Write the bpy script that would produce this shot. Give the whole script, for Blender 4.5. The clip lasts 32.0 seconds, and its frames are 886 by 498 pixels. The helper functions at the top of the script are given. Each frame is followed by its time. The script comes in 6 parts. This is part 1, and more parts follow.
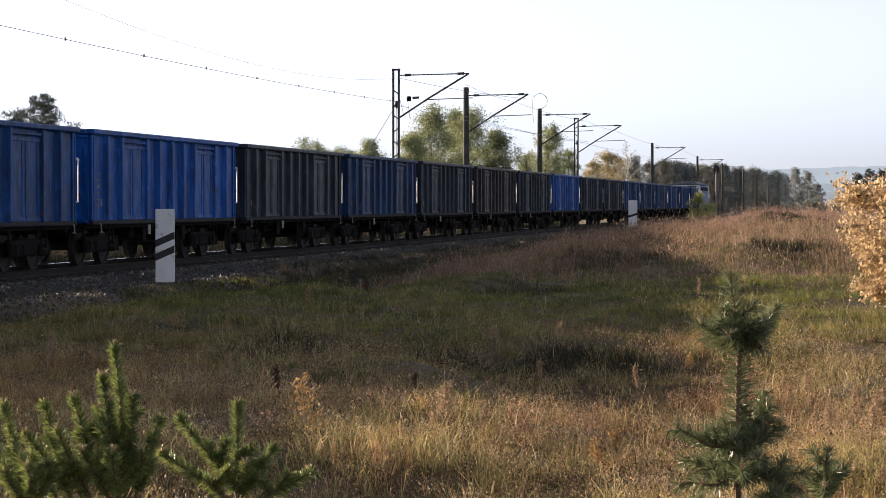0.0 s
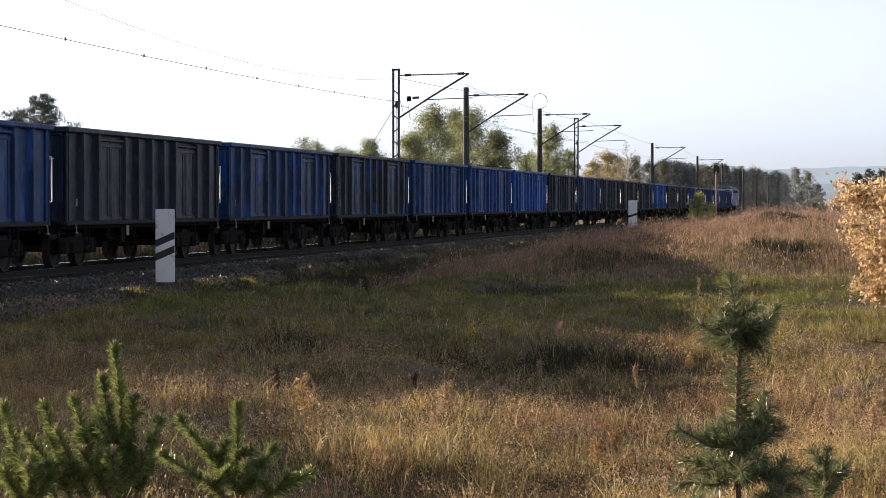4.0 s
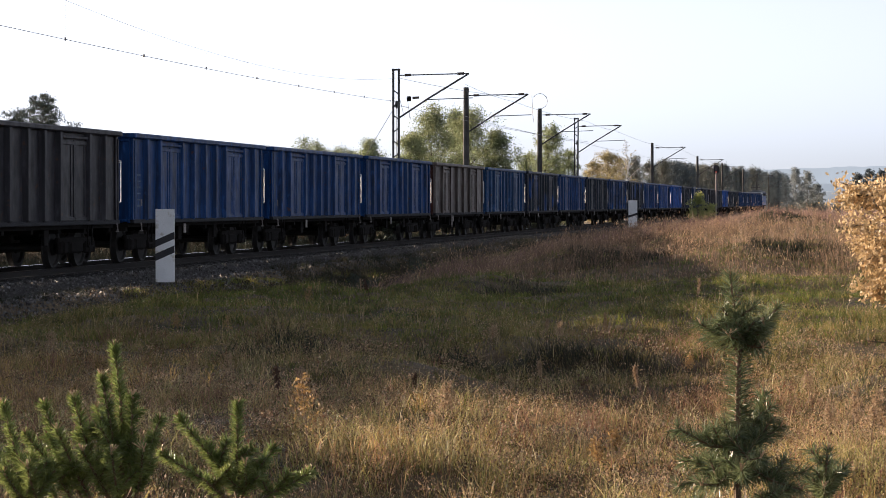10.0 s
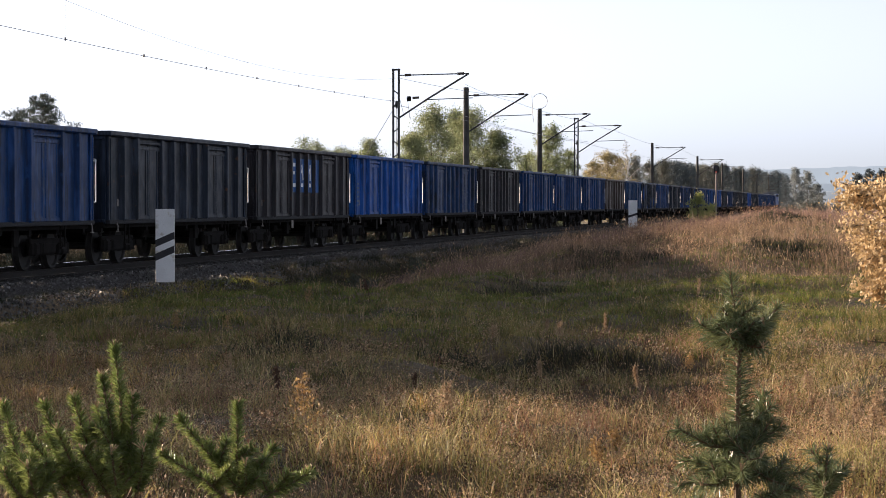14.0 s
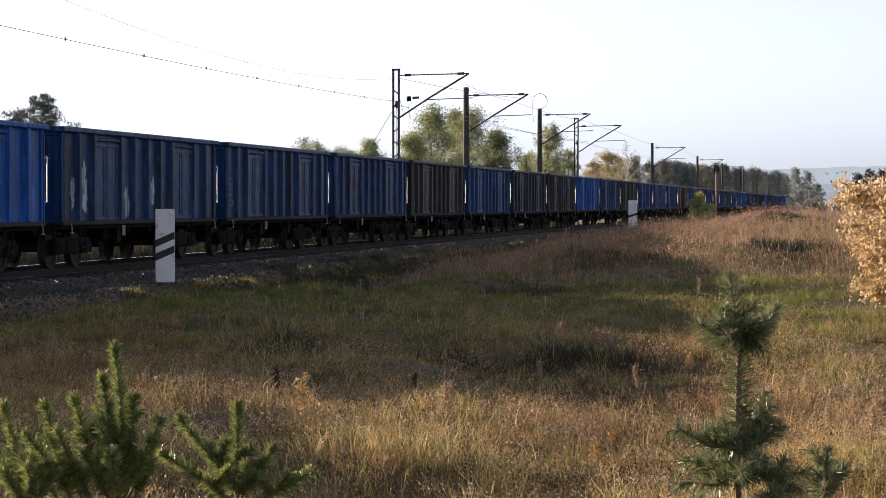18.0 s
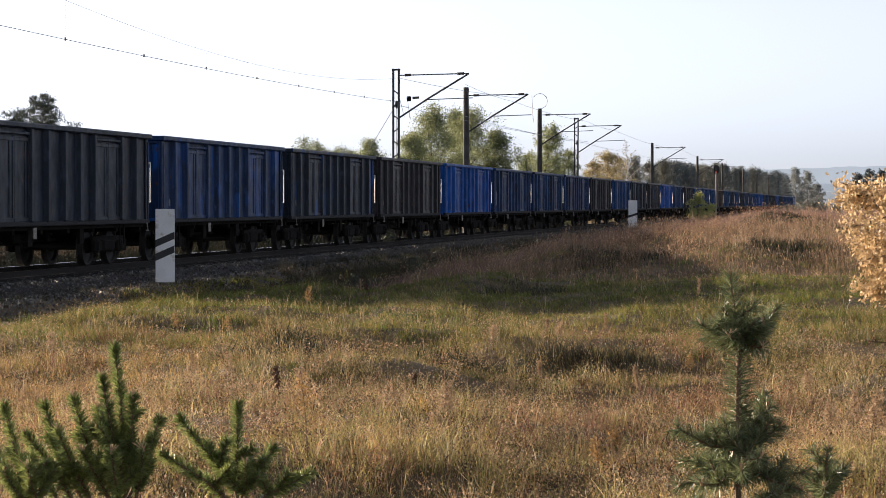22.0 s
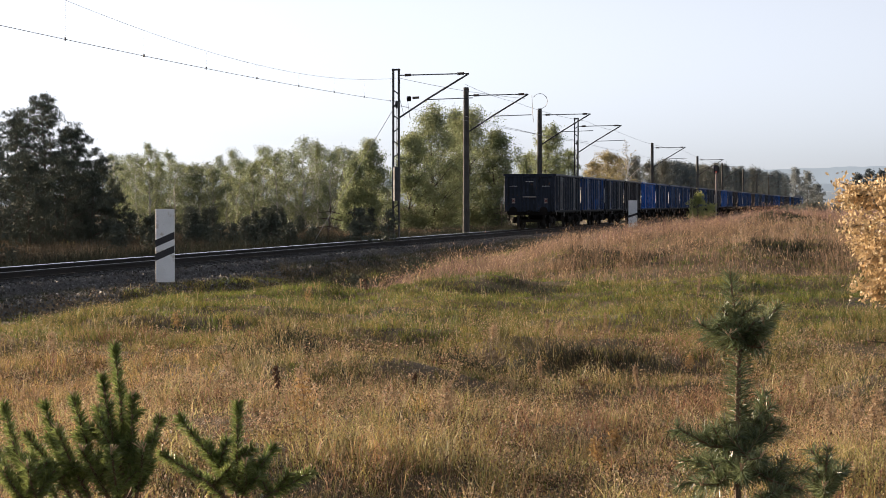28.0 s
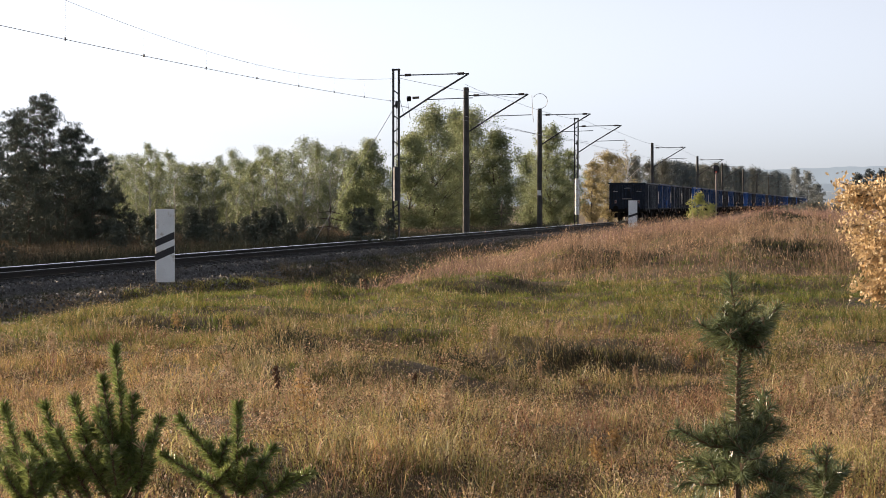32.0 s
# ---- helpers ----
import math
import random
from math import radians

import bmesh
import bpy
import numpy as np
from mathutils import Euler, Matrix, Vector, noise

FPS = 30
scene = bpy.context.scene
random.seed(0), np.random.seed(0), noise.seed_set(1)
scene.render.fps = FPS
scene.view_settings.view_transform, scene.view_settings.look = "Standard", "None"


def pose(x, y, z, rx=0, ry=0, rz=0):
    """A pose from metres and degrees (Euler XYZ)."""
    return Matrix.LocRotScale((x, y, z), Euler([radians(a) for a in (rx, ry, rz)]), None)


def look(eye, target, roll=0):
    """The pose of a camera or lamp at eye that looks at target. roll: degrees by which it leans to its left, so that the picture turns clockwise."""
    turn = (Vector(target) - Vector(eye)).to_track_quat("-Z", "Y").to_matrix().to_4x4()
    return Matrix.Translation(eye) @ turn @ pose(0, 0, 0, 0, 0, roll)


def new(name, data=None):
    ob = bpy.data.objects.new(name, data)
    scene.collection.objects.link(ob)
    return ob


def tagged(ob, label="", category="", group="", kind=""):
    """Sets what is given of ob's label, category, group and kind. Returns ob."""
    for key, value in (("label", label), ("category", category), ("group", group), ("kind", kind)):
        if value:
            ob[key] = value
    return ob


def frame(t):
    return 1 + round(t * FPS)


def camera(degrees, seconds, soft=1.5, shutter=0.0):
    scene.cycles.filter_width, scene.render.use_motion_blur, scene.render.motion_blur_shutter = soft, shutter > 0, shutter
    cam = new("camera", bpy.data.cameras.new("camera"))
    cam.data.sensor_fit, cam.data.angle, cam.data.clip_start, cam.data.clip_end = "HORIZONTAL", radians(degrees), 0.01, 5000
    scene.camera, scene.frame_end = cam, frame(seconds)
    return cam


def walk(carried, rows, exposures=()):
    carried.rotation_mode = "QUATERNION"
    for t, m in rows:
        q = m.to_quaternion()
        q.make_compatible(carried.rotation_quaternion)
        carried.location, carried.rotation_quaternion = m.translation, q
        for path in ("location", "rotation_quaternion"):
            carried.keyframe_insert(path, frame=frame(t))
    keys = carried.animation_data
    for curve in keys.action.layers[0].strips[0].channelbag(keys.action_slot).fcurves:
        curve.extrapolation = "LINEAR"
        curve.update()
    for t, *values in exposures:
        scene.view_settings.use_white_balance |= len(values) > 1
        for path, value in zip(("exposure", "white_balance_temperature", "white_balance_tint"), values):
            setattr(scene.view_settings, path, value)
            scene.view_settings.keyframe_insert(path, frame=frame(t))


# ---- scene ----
cam = camera(20.67, 32.0, soft=0.9)
EYE = (0.0, 0.0, 1.465)
walk(cam, [(0.0, pose(*EYE, 88.9285, 0, 0)), (32.0, pose(*EYE, 88.9285, 0, 0))],
     exposures=[(0.0, 1.3, 5950, 14), (20.5, 1.3, 5950, 14), (22.5, 1.22, 6000, 13), (24.5, 1.16, 6050, 12), (28.0, 1.12, 6100, 12), (32.0, 1.12, 6100, 12)])

# ---- light ----
SUN_EL, SUN_AZ = 12.2, -60.0            # degrees up, degrees from straight ahead (minus: to the left)
world = bpy.data.worlds.new("sky")
scene.world = world
world.use_nodes = True
wn = world.node_tree.nodes
sky = wn.new("ShaderNodeTexSky")
sky.sky_type, sky.sun_disc = "NISHITA", False
sky.sun_elevation, sky.sun_rotation = radians(SUN_EL), radians(SUN_AZ)
sky.air_density, sky.dust_density, sky.ozone_density = 0.42, 1.0, 1.0
pale = wn.new("ShaderNodeHueSaturation")          # morning haze takes colour out of the sky
pale.inputs["Saturation"].default_value = 0.2
world.node_tree.links.new(sky.outputs[0], pale.inputs["Color"])
world.node_tree.links.new(pale.outputs[0], wn["Background"].inputs[0])
wn["Background"].inputs[1].default_value = 0.094
sun = new("sun", bpy.data.lights.new("sun", "SUN"))
sun.data.energy, sun.data.angle, sun.data.color = 5.0, radians(0.6), (1.0, 0.76, 0.5)
_sd = Vector((math.sin(radians(SUN_AZ)) * math.cos(radians(SUN_EL)),
              math.cos(radians(SUN_AZ)) * math.cos(radians(SUN_EL)), math.sin(radians(SUN_EL))))
sun.matrix_world = look(_sd * 60, (0, 0, 0))

# ---- the plan ----
TH = radians(9.763)                     # the track runs straight, this far to the right of ahead
TX, TY = -9.6057, 54.7155               # track centre at s = 0
PITCH = 14.04                           # wagon length over buffers
ST, CT = math.sin(TH), math.cos(TH)


def at(s, lat, z=0.0):
    """A place by its way along the track and its distance to the right of it."""
    return Vector((TX + s * ST + lat * CT, TY + s * CT - lat * ST, z))


def along(s, lat, z=0.0):
    p = at(s, lat, z)
    return pose(p.x, p.y, p.z, 0, 0, -math.degrees(TH))


def sstep(v, a, b):
    v = np.clip((v - a) / (b - a), 0, 1)
    return v * v * (3 - 2 * v)


_rng = np.random.RandomState(5)
_waves = [(_rng.uniform(0, 6.28), 6.283 / w, a, _rng.uniform(0, 6.28))
          for w, a in ((11, .05), (7, .05), (5, .045), (3.6, .03), (2.4, .02), (1.6, .015), (1.1, .011), (6, .045), (2.9, .022), (0.8, .007))]


def gz(x, y):
    """Height of the ground."""
    x, y = np.asarray(x, float), np.asarray(y, float)
    s = (x - TX) * ST + (y - TY) * CT
    lat = (x - TX) * CT - (y - TY) * ST
    n = 0
    for d, k, a, p in _waves:
        n = n + a * np.sin(k * (x * math.cos(d) + y * math.sin(d)) + p + 0.8 * np.sin(0.31 * k * (x * math.sin(d) - y * math.cos(d))))
    near = -0.36 + n * sstep(lat, 3.2, 5.5)
    near = near - 0.30 * sstep(lat, 2.8, 3.4) * (1 - sstep(lat, 4.0, 6.0)) * sstep(s, 3, 14)
    near = near - 0.2 * sstep(lat, 3.6, 4.3) * (1 - sstep(lat, 4.8, 7.5)) * (1 - sstep(s, 3, 14))
    near = near - 0.60 * np.exp(-((lat - 6.3) / 1.5) ** 2 - ((s - 9.0) / 8.0) ** 2)
    hump = sstep(lat, 7.0, 16.0) * sstep(y + 0.4 * x, 46, 82) * (1 - 0.35 * sstep(lat, 17, 28)) * (1 - 0.75 * sstep(y, 105, 240))
    near = near + 0.85 * hump + hump * 0.13 * (np.sin(0.5 * y + 1.6 * np.sin(0.23 * x)) + 0.6 * np.sin(0.9 * x + 0.37 * y)) * (1 - sstep(y, 110, 160))
    # hummocks on the rise, their lee sides in shade
    for cx, cy, wx, wy, h in ((3.5, 64.5, 1.4, 2.4, 0.27), (8.0, 64.0, 1.3, 2.2, 0.24), (0.9, 52.0, 0.9, 1.6, 0.18), (12.3, 93.0, 2.2, 3.5, 0.25), (5.2, 80.0, 1.5, 2.6, 0.18)):
        near = near + h * np.exp(-((x - cx) / wx) ** 2 - ((y - cy) / wy) ** 2)
    # a low bank that faces the camera
    edge = 27.9 + 0.5 * np.sin(1.9 * x + 1.0) + 0.25 * np.sin(4.3 * x)
    bank = sstep(y, edge - 0.25, edge + 0.25) * (1 - sstep(y, edge + 1.5, edge + 8))
    wide = sstep(x, 0.0, 0.7) * (1 - sstep(x, 1.9, 2.9)) + 0.8 * sstep(x, -2.5, -2.0) * (1 - sstep(x, -1.4, -0.8))
    near = near + 0.2 * bank * wide - 0.1 * wide * sstep(y, edge - 2.0, edge - 0.4) * (1 - bank)
    near = near + 0.10 * (1 - sstep(y, 6, 16)) + 0.24 * (1 - sstep(y, 13, 25)) * (1 - sstep(x, -2.5, 3.5)) * sstep(x, -4.2, -1.6) * sstep(y, -12, -4)
    near = near - 0.2 * sstep(x, -0.5, 1.0) * (1 - sstep(x, 3.2, 4.6)) * sstep(y, 18, 22) * (1 - sstep(y, 27, 30))
    far = -0.50 + 0.8 * n * sstep(-lat, 4, 8) - 0.1 * sstep(-lat, 3, 8)
    bed = -0.62
    z = np.where(lat > 0, near, far)
    k = sstep(np.abs(lat), 2.0, 2.9)
    z = bed * (1 - k) + z * k
    return z * 1.0


def gz1(x, y):
    return float(gz(x, y))


# ---- materials ----
def nodes(m):
    m.use_nodes = True
    t = m.node_tree
    return t.nodes, t.links, t.nodes["Principled BSDF"]


def mixcol(n, l, fac, a, b, mode="MIX"):
    x = n.new("ShaderNodeMix")
    x.data_type, x.blend_type = "RGBA", mode
    for sock, v in ((x.inputs[0], fac), (x.inputs[6], a), (x.inputs[7], b)):
        if isinstance(v, (int, float)):
            sock.default_value = v
        elif isinstance(v, tuple):
            sock.default_value = (*v, 1)
        else:
            l.new(v, sock)
    return x.outputs[2]


def noisy(n, l, scale, detail=4.0, lo=0.35, hi=0.65, stretch=None, coord="Object", shift=False):
    tc = n.new("ShaderNodeTexCoord")
    out = tc.outputs[coord]
    if stretch or shift:
        mp = n.new("ShaderNodeMapping")
        l.new(out, mp.inputs[0])
        mp.inputs[3].default_value = stretch or (1, 1, 1)
        if shift:
            oi, mu = n.new("ShaderNodeObjectInfo"), n.new("ShaderNodeMath")
            mu.operation = "MULTIPLY"
            mu.inputs[1].default_value = 57.0
            l.new(oi.outputs["Random"], mu.inputs[0])
            l.new(mu.outputs[0], mp.inputs[1])
        out = mp.outputs[0]
    t = n.new("ShaderNodeTexNoise")
    t.inputs["Scale"].default_value, t.inputs["Detail"].default_value = scale, detail
    l.new(out, t.inputs["Vector"])
    r = n.new("ShaderNodeMapRange")
    r.inputs[1].default_value, r.inputs[2].default_value = lo, hi
    l.new(t.outputs[0], r.inputs[0])
    return r.outputs[0]


def bumped(n, l, b, height, strength, dist=0.01):
    u = n.new("ShaderNodeBump")
    u.inputs["Strength"].default_value, u.inputs["Distance"].default_value = strength, dist
    l.new(height, u.inputs["Height"])
    l.new(u.outputs[0], b.inputs["Normal"])


def surface(name, c1, c2, scale=4.0, rough=0.7, metal=0.0, bump=0.3, fine=40.0, c3=None, spot=3.0, dist=0.01, shift=True):
    """Two colours mixed by broad noise, fine grain over them, spots of a third."""
    m = bpy.data.materials.new(name)
    n, l, b = nodes(m)
    col = mixcol(n, l, noisy(n, l, scale, shift=shift), c1, c2)
    grain = noisy(n, l, fine, 3, 0.2, 0.8)
    col = mixcol(n, l, 0.25, col, mixcol(n, l, grain, (0.6, 0.6, 0.6), (1.35, 1.35, 1.35)), "MULTIPLY")
    if c3:
        col = mixcol(n, l, noisy(n, l, spot, 6, 0.56, 0.66, shift=shift), col, c3)
    l.new(col, b.inputs["Base Color"])
    b.inputs["Roughness"].default_value, b.inputs["Metallic"].default_value = rough, metal
    if bump:
        bumped(n, l, b, grain, bump, dist)
    return m


def paint(name, c, worn, patch=None, amount=0.0, rust=0.5):
    """Weathered wagon paint: streaks of grime, rust spots, and where given patches of a second paint."""
    m = bpy.data.materials.new(name)
    n, l, b = nodes(m)
    col = mixcol(n, l, noisy(n, l, 1.3, 5, 0.3, 0.75, shift=True), c, worn)
    if patch:
        col = mixcol(n, l, noisy(n, l, 0.9, 2, 0.62 - 0.3 * amount, 0.66 - 0.3 * amount, (1, 1, 0.5), shift=True), col, patch)
    streak = noisy(n, l, 2.2, 6, 0.42, 0.7, (3.5, 3.5, 0.22), shift=True)
    col = mixcol(n, l, streak, col, tuple(0.4 * v for v in worn))
    dust = noisy(n, l, 1.6, 7, 0.54, 0.8, (2.5, 2.5, 0.5), shift=True)
    col = mixcol(n, l, dust, col, tuple(min(0.5, 1.5 * v + 0.02) for v in c))
    col = mixcol(n, l, noisy(n, l, 5.0, 8, 0.66 - 0.06 * rust, 0.74 - 0.06 * rust, shift=True), col, (0.055, 0.028, 0.016))
    scuff = noisy(n, l, 6.0, 9, 0.58, 0.8, (1, 1, 0.4), shift=True)
    col = mixcol(n, l, scuff, col, tuple(min(0.6, 1.7 * v + 0.012) for v in c))
    l.new(col, b.inputs["Base Color"])
    b.inputs["Roughness"].default_value = 0.5
    rr = noisy(n, l, 3.0, 5, 0.2, 0.8)
    mr = n.new("ShaderNodeMapRange")
    mr.inputs[3].default_value, mr.inputs[4].default_value = 0.36, 0.62
    l.new(rr, mr.inputs[0])
    l.new(mr.outputs[0], b.inputs["Roughness"])
    b.inputs["Specular IOR Level"].default_value = 0.2
    bumped(n, l, b, noisy(n, l, 2.2, 3, 0, 1), 0.35, 0.03)
    return m


def leafy(name, stops, trans=0.45, scale=0.25, dark=0.75, rough=0.6):
    """Leaves and blades: colour by piece and by place, light passes through them."""
    m = bpy.data.materials.new(name)
    n, l, b = nodes(m)
    g = n.new("ShaderNodeNewGeometry")
    ramp = n.new("ShaderNodeValToRGB")
    e = ramp.color_ramp.elements
    while len(e) < len(stops):
        e.new(0.5)
    for k, c in enumerate(stops):
        e[k].position, e[k].color = k / max(1, len(stops) - 1), (*c, 1)
    add = n.new("ShaderNodeMath")
    add.operation = "MULTIPLY_ADD"
    add.inputs[1].default_value = 0.45
    l.new(g.outputs["Random Per Island"], add.inputs[0])
    place = noisy(n, l, scale, 3, 0.3, 0.7)
    mu = n.new("ShaderNodeMath")
    mu.operation = "MULTIPLY"
    mu.inputs[1].default_value = 0.6
    l.new(place, mu.inputs[0])
    l.new(mu.outputs[0], add.inputs[2])
    l.new(add.outputs[0], ramp.inputs[0])
    col = mixcol(n, l, noisy(n, l, scale * 8 + 0.6, 3, 0.4, 0.6), ramp.outputs[0], mixcol(n, l, 1.0, ramp.outputs[0], (dark, dark, dark), "MULTIPLY"))
    l.new(col, b.inputs["Base Color"])
    b.inputs["Roughness"].default_value = rough
    tr, mx = n.new("ShaderNodeBsdfTranslucent"), n.new("ShaderNodeMixShader")
    l.new(col, tr.inputs[0])
    mx.inputs[0].default_value = trans
    l.new(b.outputs[0], mx.inputs[1])
    l.new(tr.outputs[0], mx.inputs[2])
    l.new(mx.outputs[0], n["Material Output"].inputs[0])
    return m


BLUE, BLUE_W = (0.004, 0.042, 0.16), (0.004, 0.026, 0.09)
GREY, GREY_W = (0.0135, 0.022, 0.04), (0.0085, 0.0135, 0.024)
P_BRIGHT = paint("bright_blue_paint", (0.006, 0.078, 0.34), (0.005, 0.05, 0.21), rust=0.1)
P_MID = paint("clean_blue_paint", (0.005, 0.056, 0.22), (0.005, 0.036, 0.13), rust=0.0)
P_BLUE = paint("blue_paint", BLUE, BLUE_W, rust=0.0)
P_PALE = paint("faded_blue_paint", (0.01, 0.054, 0.155), (0.009, 0.037, 0.1), rust=0.0)
P_NAVY = paint("grimy_blue_paint", (0.006, 0.037, 0.13), (0.006, 0.024, 0.07), GREY_W, 0.06, rust=0.1)
P_GREY = paint("dark_grey_paint", GREY, GREY_W, rust=0.1)
P_BROWN = paint("brown_grey_paint", (0.022, 0.021, 0.027), (0.0145, 0.0138, 0.0175), rust=0.5)
P_BEIGE = paint("dusty_beige_grey_paint", (0.12, 0.1, 0.09), (0.082, 0.067, 0.06), rust=0.2)
P_RUST = paint("rust_red_paint", (0.075, 0.022, 0.014), (0.045, 0.015, 0.01), rust=0.4)
P_MIX = paint("grey_paint_with_blue_patches", GREY, GREY_W, (0.008, 0.055, 0.22), 0.08, rust=0.05)
P_PATCHED = paint("grimy_blue_paint_with_bright_patches", (0.008, 0.036, 0.12), (0.008, 0.021, 0.055), (0.007, 0.06, 0.25), 0.2, rust=0.05)
M_FRAME = surface("sooty_black_iron", (0.008, 0.0075, 0.007), (0.014, 0.012, 0.011), 3, 0.9, 0.0, 0.3)
for _n in ("Specular IOR Level",):
    M_FRAME.node_tree.nodes["Principled BSDF"].inputs[_n].default_value = 0.12
M_GRIME = surface("grimy_dark_sill", (0.012, 0.013, 0.017), (0.007, 0.007, 0.009), 3, 0.85, 0.0, 0.3)
M_WHEEL = surface("brown_wheel_steel", (0.016, 0.013, 0.011), (0.01, 0.009, 0.0085), 5, 0.75, 0.1, 0.2)
M_WHITE = surface("dirty_white_paint", (0.72, 0.72, 0.7), (0.55, 0.55, 0.53), 6, 0.5, 0, 0.1, 60, (0.3, 0.27, 0.22), 8)
M_BOARD = surface("white_board_enamel", (0.78, 0.79, 0.8), (0.7, 0.71, 0.72), 3, 0.4, 0, 0.05, 50, (0.5, 0.47, 0.42), 5)
M_BLACK = surface("black_stripe_enamel", (0.012, 0.013, 0.018), (0.02, 0.02, 0.024), 6, 0.45, 0, 0.05)
M_RAIL = surface("brown_rail_steel", (0.014, 0.011, 0.009), (0.01, 0.008, 0.007), 4, 0.95, 0.0, 0.3)
M_SHINE = surface("polished_rail_head", (0.95, 0.95, 0.95), (0.9, 0.9, 0.9), 3, 0.24, 0.95, 0.0)
M_DULL = surface("dulled_rail_head", (0.12, 0.11, 0.1), (0.07, 0.065, 0.06), 3, 0.4, 0.8, 0.02)
M_SLEEPER = surface("weathered_concrete", (0.05, 0.047, 0.044), (0.03, 0.028, 0.026), 5, 0.85, 0, 0.4, 50)
M_TIE = surface("oily_dark_sleeper", (0.016, 0.013, 0.011), (0.01, 0.009, 0.008), 5, 0.9, 0, 0.4, 50)
M_BED = surface("oil_stained_ballast", (0.014, 0.012, 0.011), (0.008, 0.007, 0.0065), 6, 0.95, 0, 0.8, 25, None, 3, 0.04, False)
M_BALLAST = surface("grey_ballast", (0.042, 0.036, 0.033), (0.022, 0.019, 0.017), 3, 0.85, 0, 0.8, 25, None, 3, 0.04, False)
M_STONE = leafy("ballast_stones", [(0.025, 0.022, 0.02), (0.045, 0.04, 0.038), (0.2, 0.19, 0.185), (0.035, 0.03, 0.026), (0.075, 0.067, 0.062)], 0.0, 0.6, 0.7, 0.6)
M_MAST = surface("weathered_concrete_mast", (0.06, 0.056, 0.05), (0.035, 0.033, 0.03), 2, 0.85, 0, 0.3)
M_STEEL = surface("dark_galvanised_steel", (0.06, 0.06, 0.062), (0.04, 0.04, 0.04), 4, 0.55, 0.5, 0.1)
M_WIRE = surface("oxidised_copper_wire", (0.16, 0.15, 0.14), (0.11, 0.11, 0.11), 4, 0.5, 0.6, 0)
M_BARK = surface("brown_bark", (0.09, 0.065, 0.05), (0.05, 0.04, 0.032), 8, 0.9, 0, 0.8, 30, None, 3, 0.02)
M_BIRCH = surface("pale_bark", (0.5, 0.48, 0.44), (0.3, 0.28, 0.26), 3, 0.8, 0, 0.3, 12, (0.05, 0.045, 0.04), 4)
M_SOIL = surface("litter_soil", (0.085, 0.058, 0.03), (0.12, 0.084, 0.04), 0.5, 0.95, 0, 0.9, 14, (0.022, 0.022, 0.01), 0.9, 0.06, False)


# ---- mesh tools ----
def box(bm, sx, sy, sz, x=0, y=0, z=0, rx=0, ry=0, rz=0, bevel=0.0):
    r = bmesh.ops.create_cube(bm, size=1, matrix=pose(x, y, z, rx, ry, rz) @ Matrix.Diagonal((sx, sy, sz, 1)))
    if bevel:
        es = {e for v in r["verts"] for e in v.link_edges}
        bmesh.ops.bevel(bm, geom=list(es), offset=bevel, segments=1, affect="EDGES")
    return bm


def rod(bm, a, b, r, r2=None, seg=6):
    a, b = Vector(a), Vector(b)
    d = b - a
    m = Matrix.Translation((a + b) / 2) @ d.to_track_quat("Z", "Y").to_matrix().to_4x4()
    bmesh.ops.create_cone(bm, cap_ends=True, segments=seg, radius1=r, radius2=r if r2 is None else r2, depth=d.length, matrix=m)
    return bm


def chain(bm, pts, r, seg=6, taper=1.0):
    """One tube along points, tapering."""
    pts = [Vector(p) for p in pts]
    k = len(pts) - 1
    rings = []
    for i, p in enumerate(pts):
        d = (pts[min(k, i + 1)] - pts[max(0, i - 1)]).normalized()
        ref = Vector((0, 1, 0)) if abs(d.y) < 0.7 else Vector((1, 0, 0))
        u = d.cross(ref).normalized()
        v = d.cross(u)
        rr = r * (1 + (taper - 1) * i / k)
        rings.append([bm.verts.new(p + (u * math.cos(6.28319 * j / seg) + v * math.sin(6.28319 * j / seg)) * rr) for j in range(seg)])
    for a, b in zip(rings, rings[1:]):
        for j in range(seg):
            bm.faces.new((a[j], a[(j + 1) % seg], b[(j + 1) % seg], b[j]))
    bm.faces.new(rings[0][::-1])
    bm.faces.new(rings[-1])
    return bm


def meshed(name, bm, mat):
    me = bpy.data.meshes.new(name)
    bm.to_mesh(me)
    bm.free()
    for x in mat if isinstance(mat, (list, tuple)) else [mat]:
        me.materials.append(x)
    return me


def part(name, bm, mat, parent=None, label="", m=None):
    """One mesh object under a thing or a part. bm: a bmesh, or a mesh to share."""
    ob = new(name, meshed(name, bm, mat) if isinstance(bm, bmesh.types.BMesh) else bm)
    if parent:
        ob.parent = parent
    if m is not None:
        ob.matrix_basis = m
    return tagged(ob, label)


def B():
    return bmesh.new()


def soup(name, verts, tris, mat):
    """A mesh from arrays of corners and triangles."""
    me = bpy.data.meshes.new(name)
    me.vertices.add(len(verts))
    me.vertices.foreach_set("co", np.ascontiguousarray(verts, np.float32).ravel())
    me.loops.add(len(tris) * 3)
    me.loops.foreach_set("vertex_index", np.ascontiguousarray(tris, np.int32).ravel())
    me.polygons.add(len(tris))
    me.polygons.foreach_set("loop_start", np.arange(0, len(tris) * 3, 3, dtype=np.int32))
    me.update(calc_edges=True)
    me.materials.append(mat)
    return me


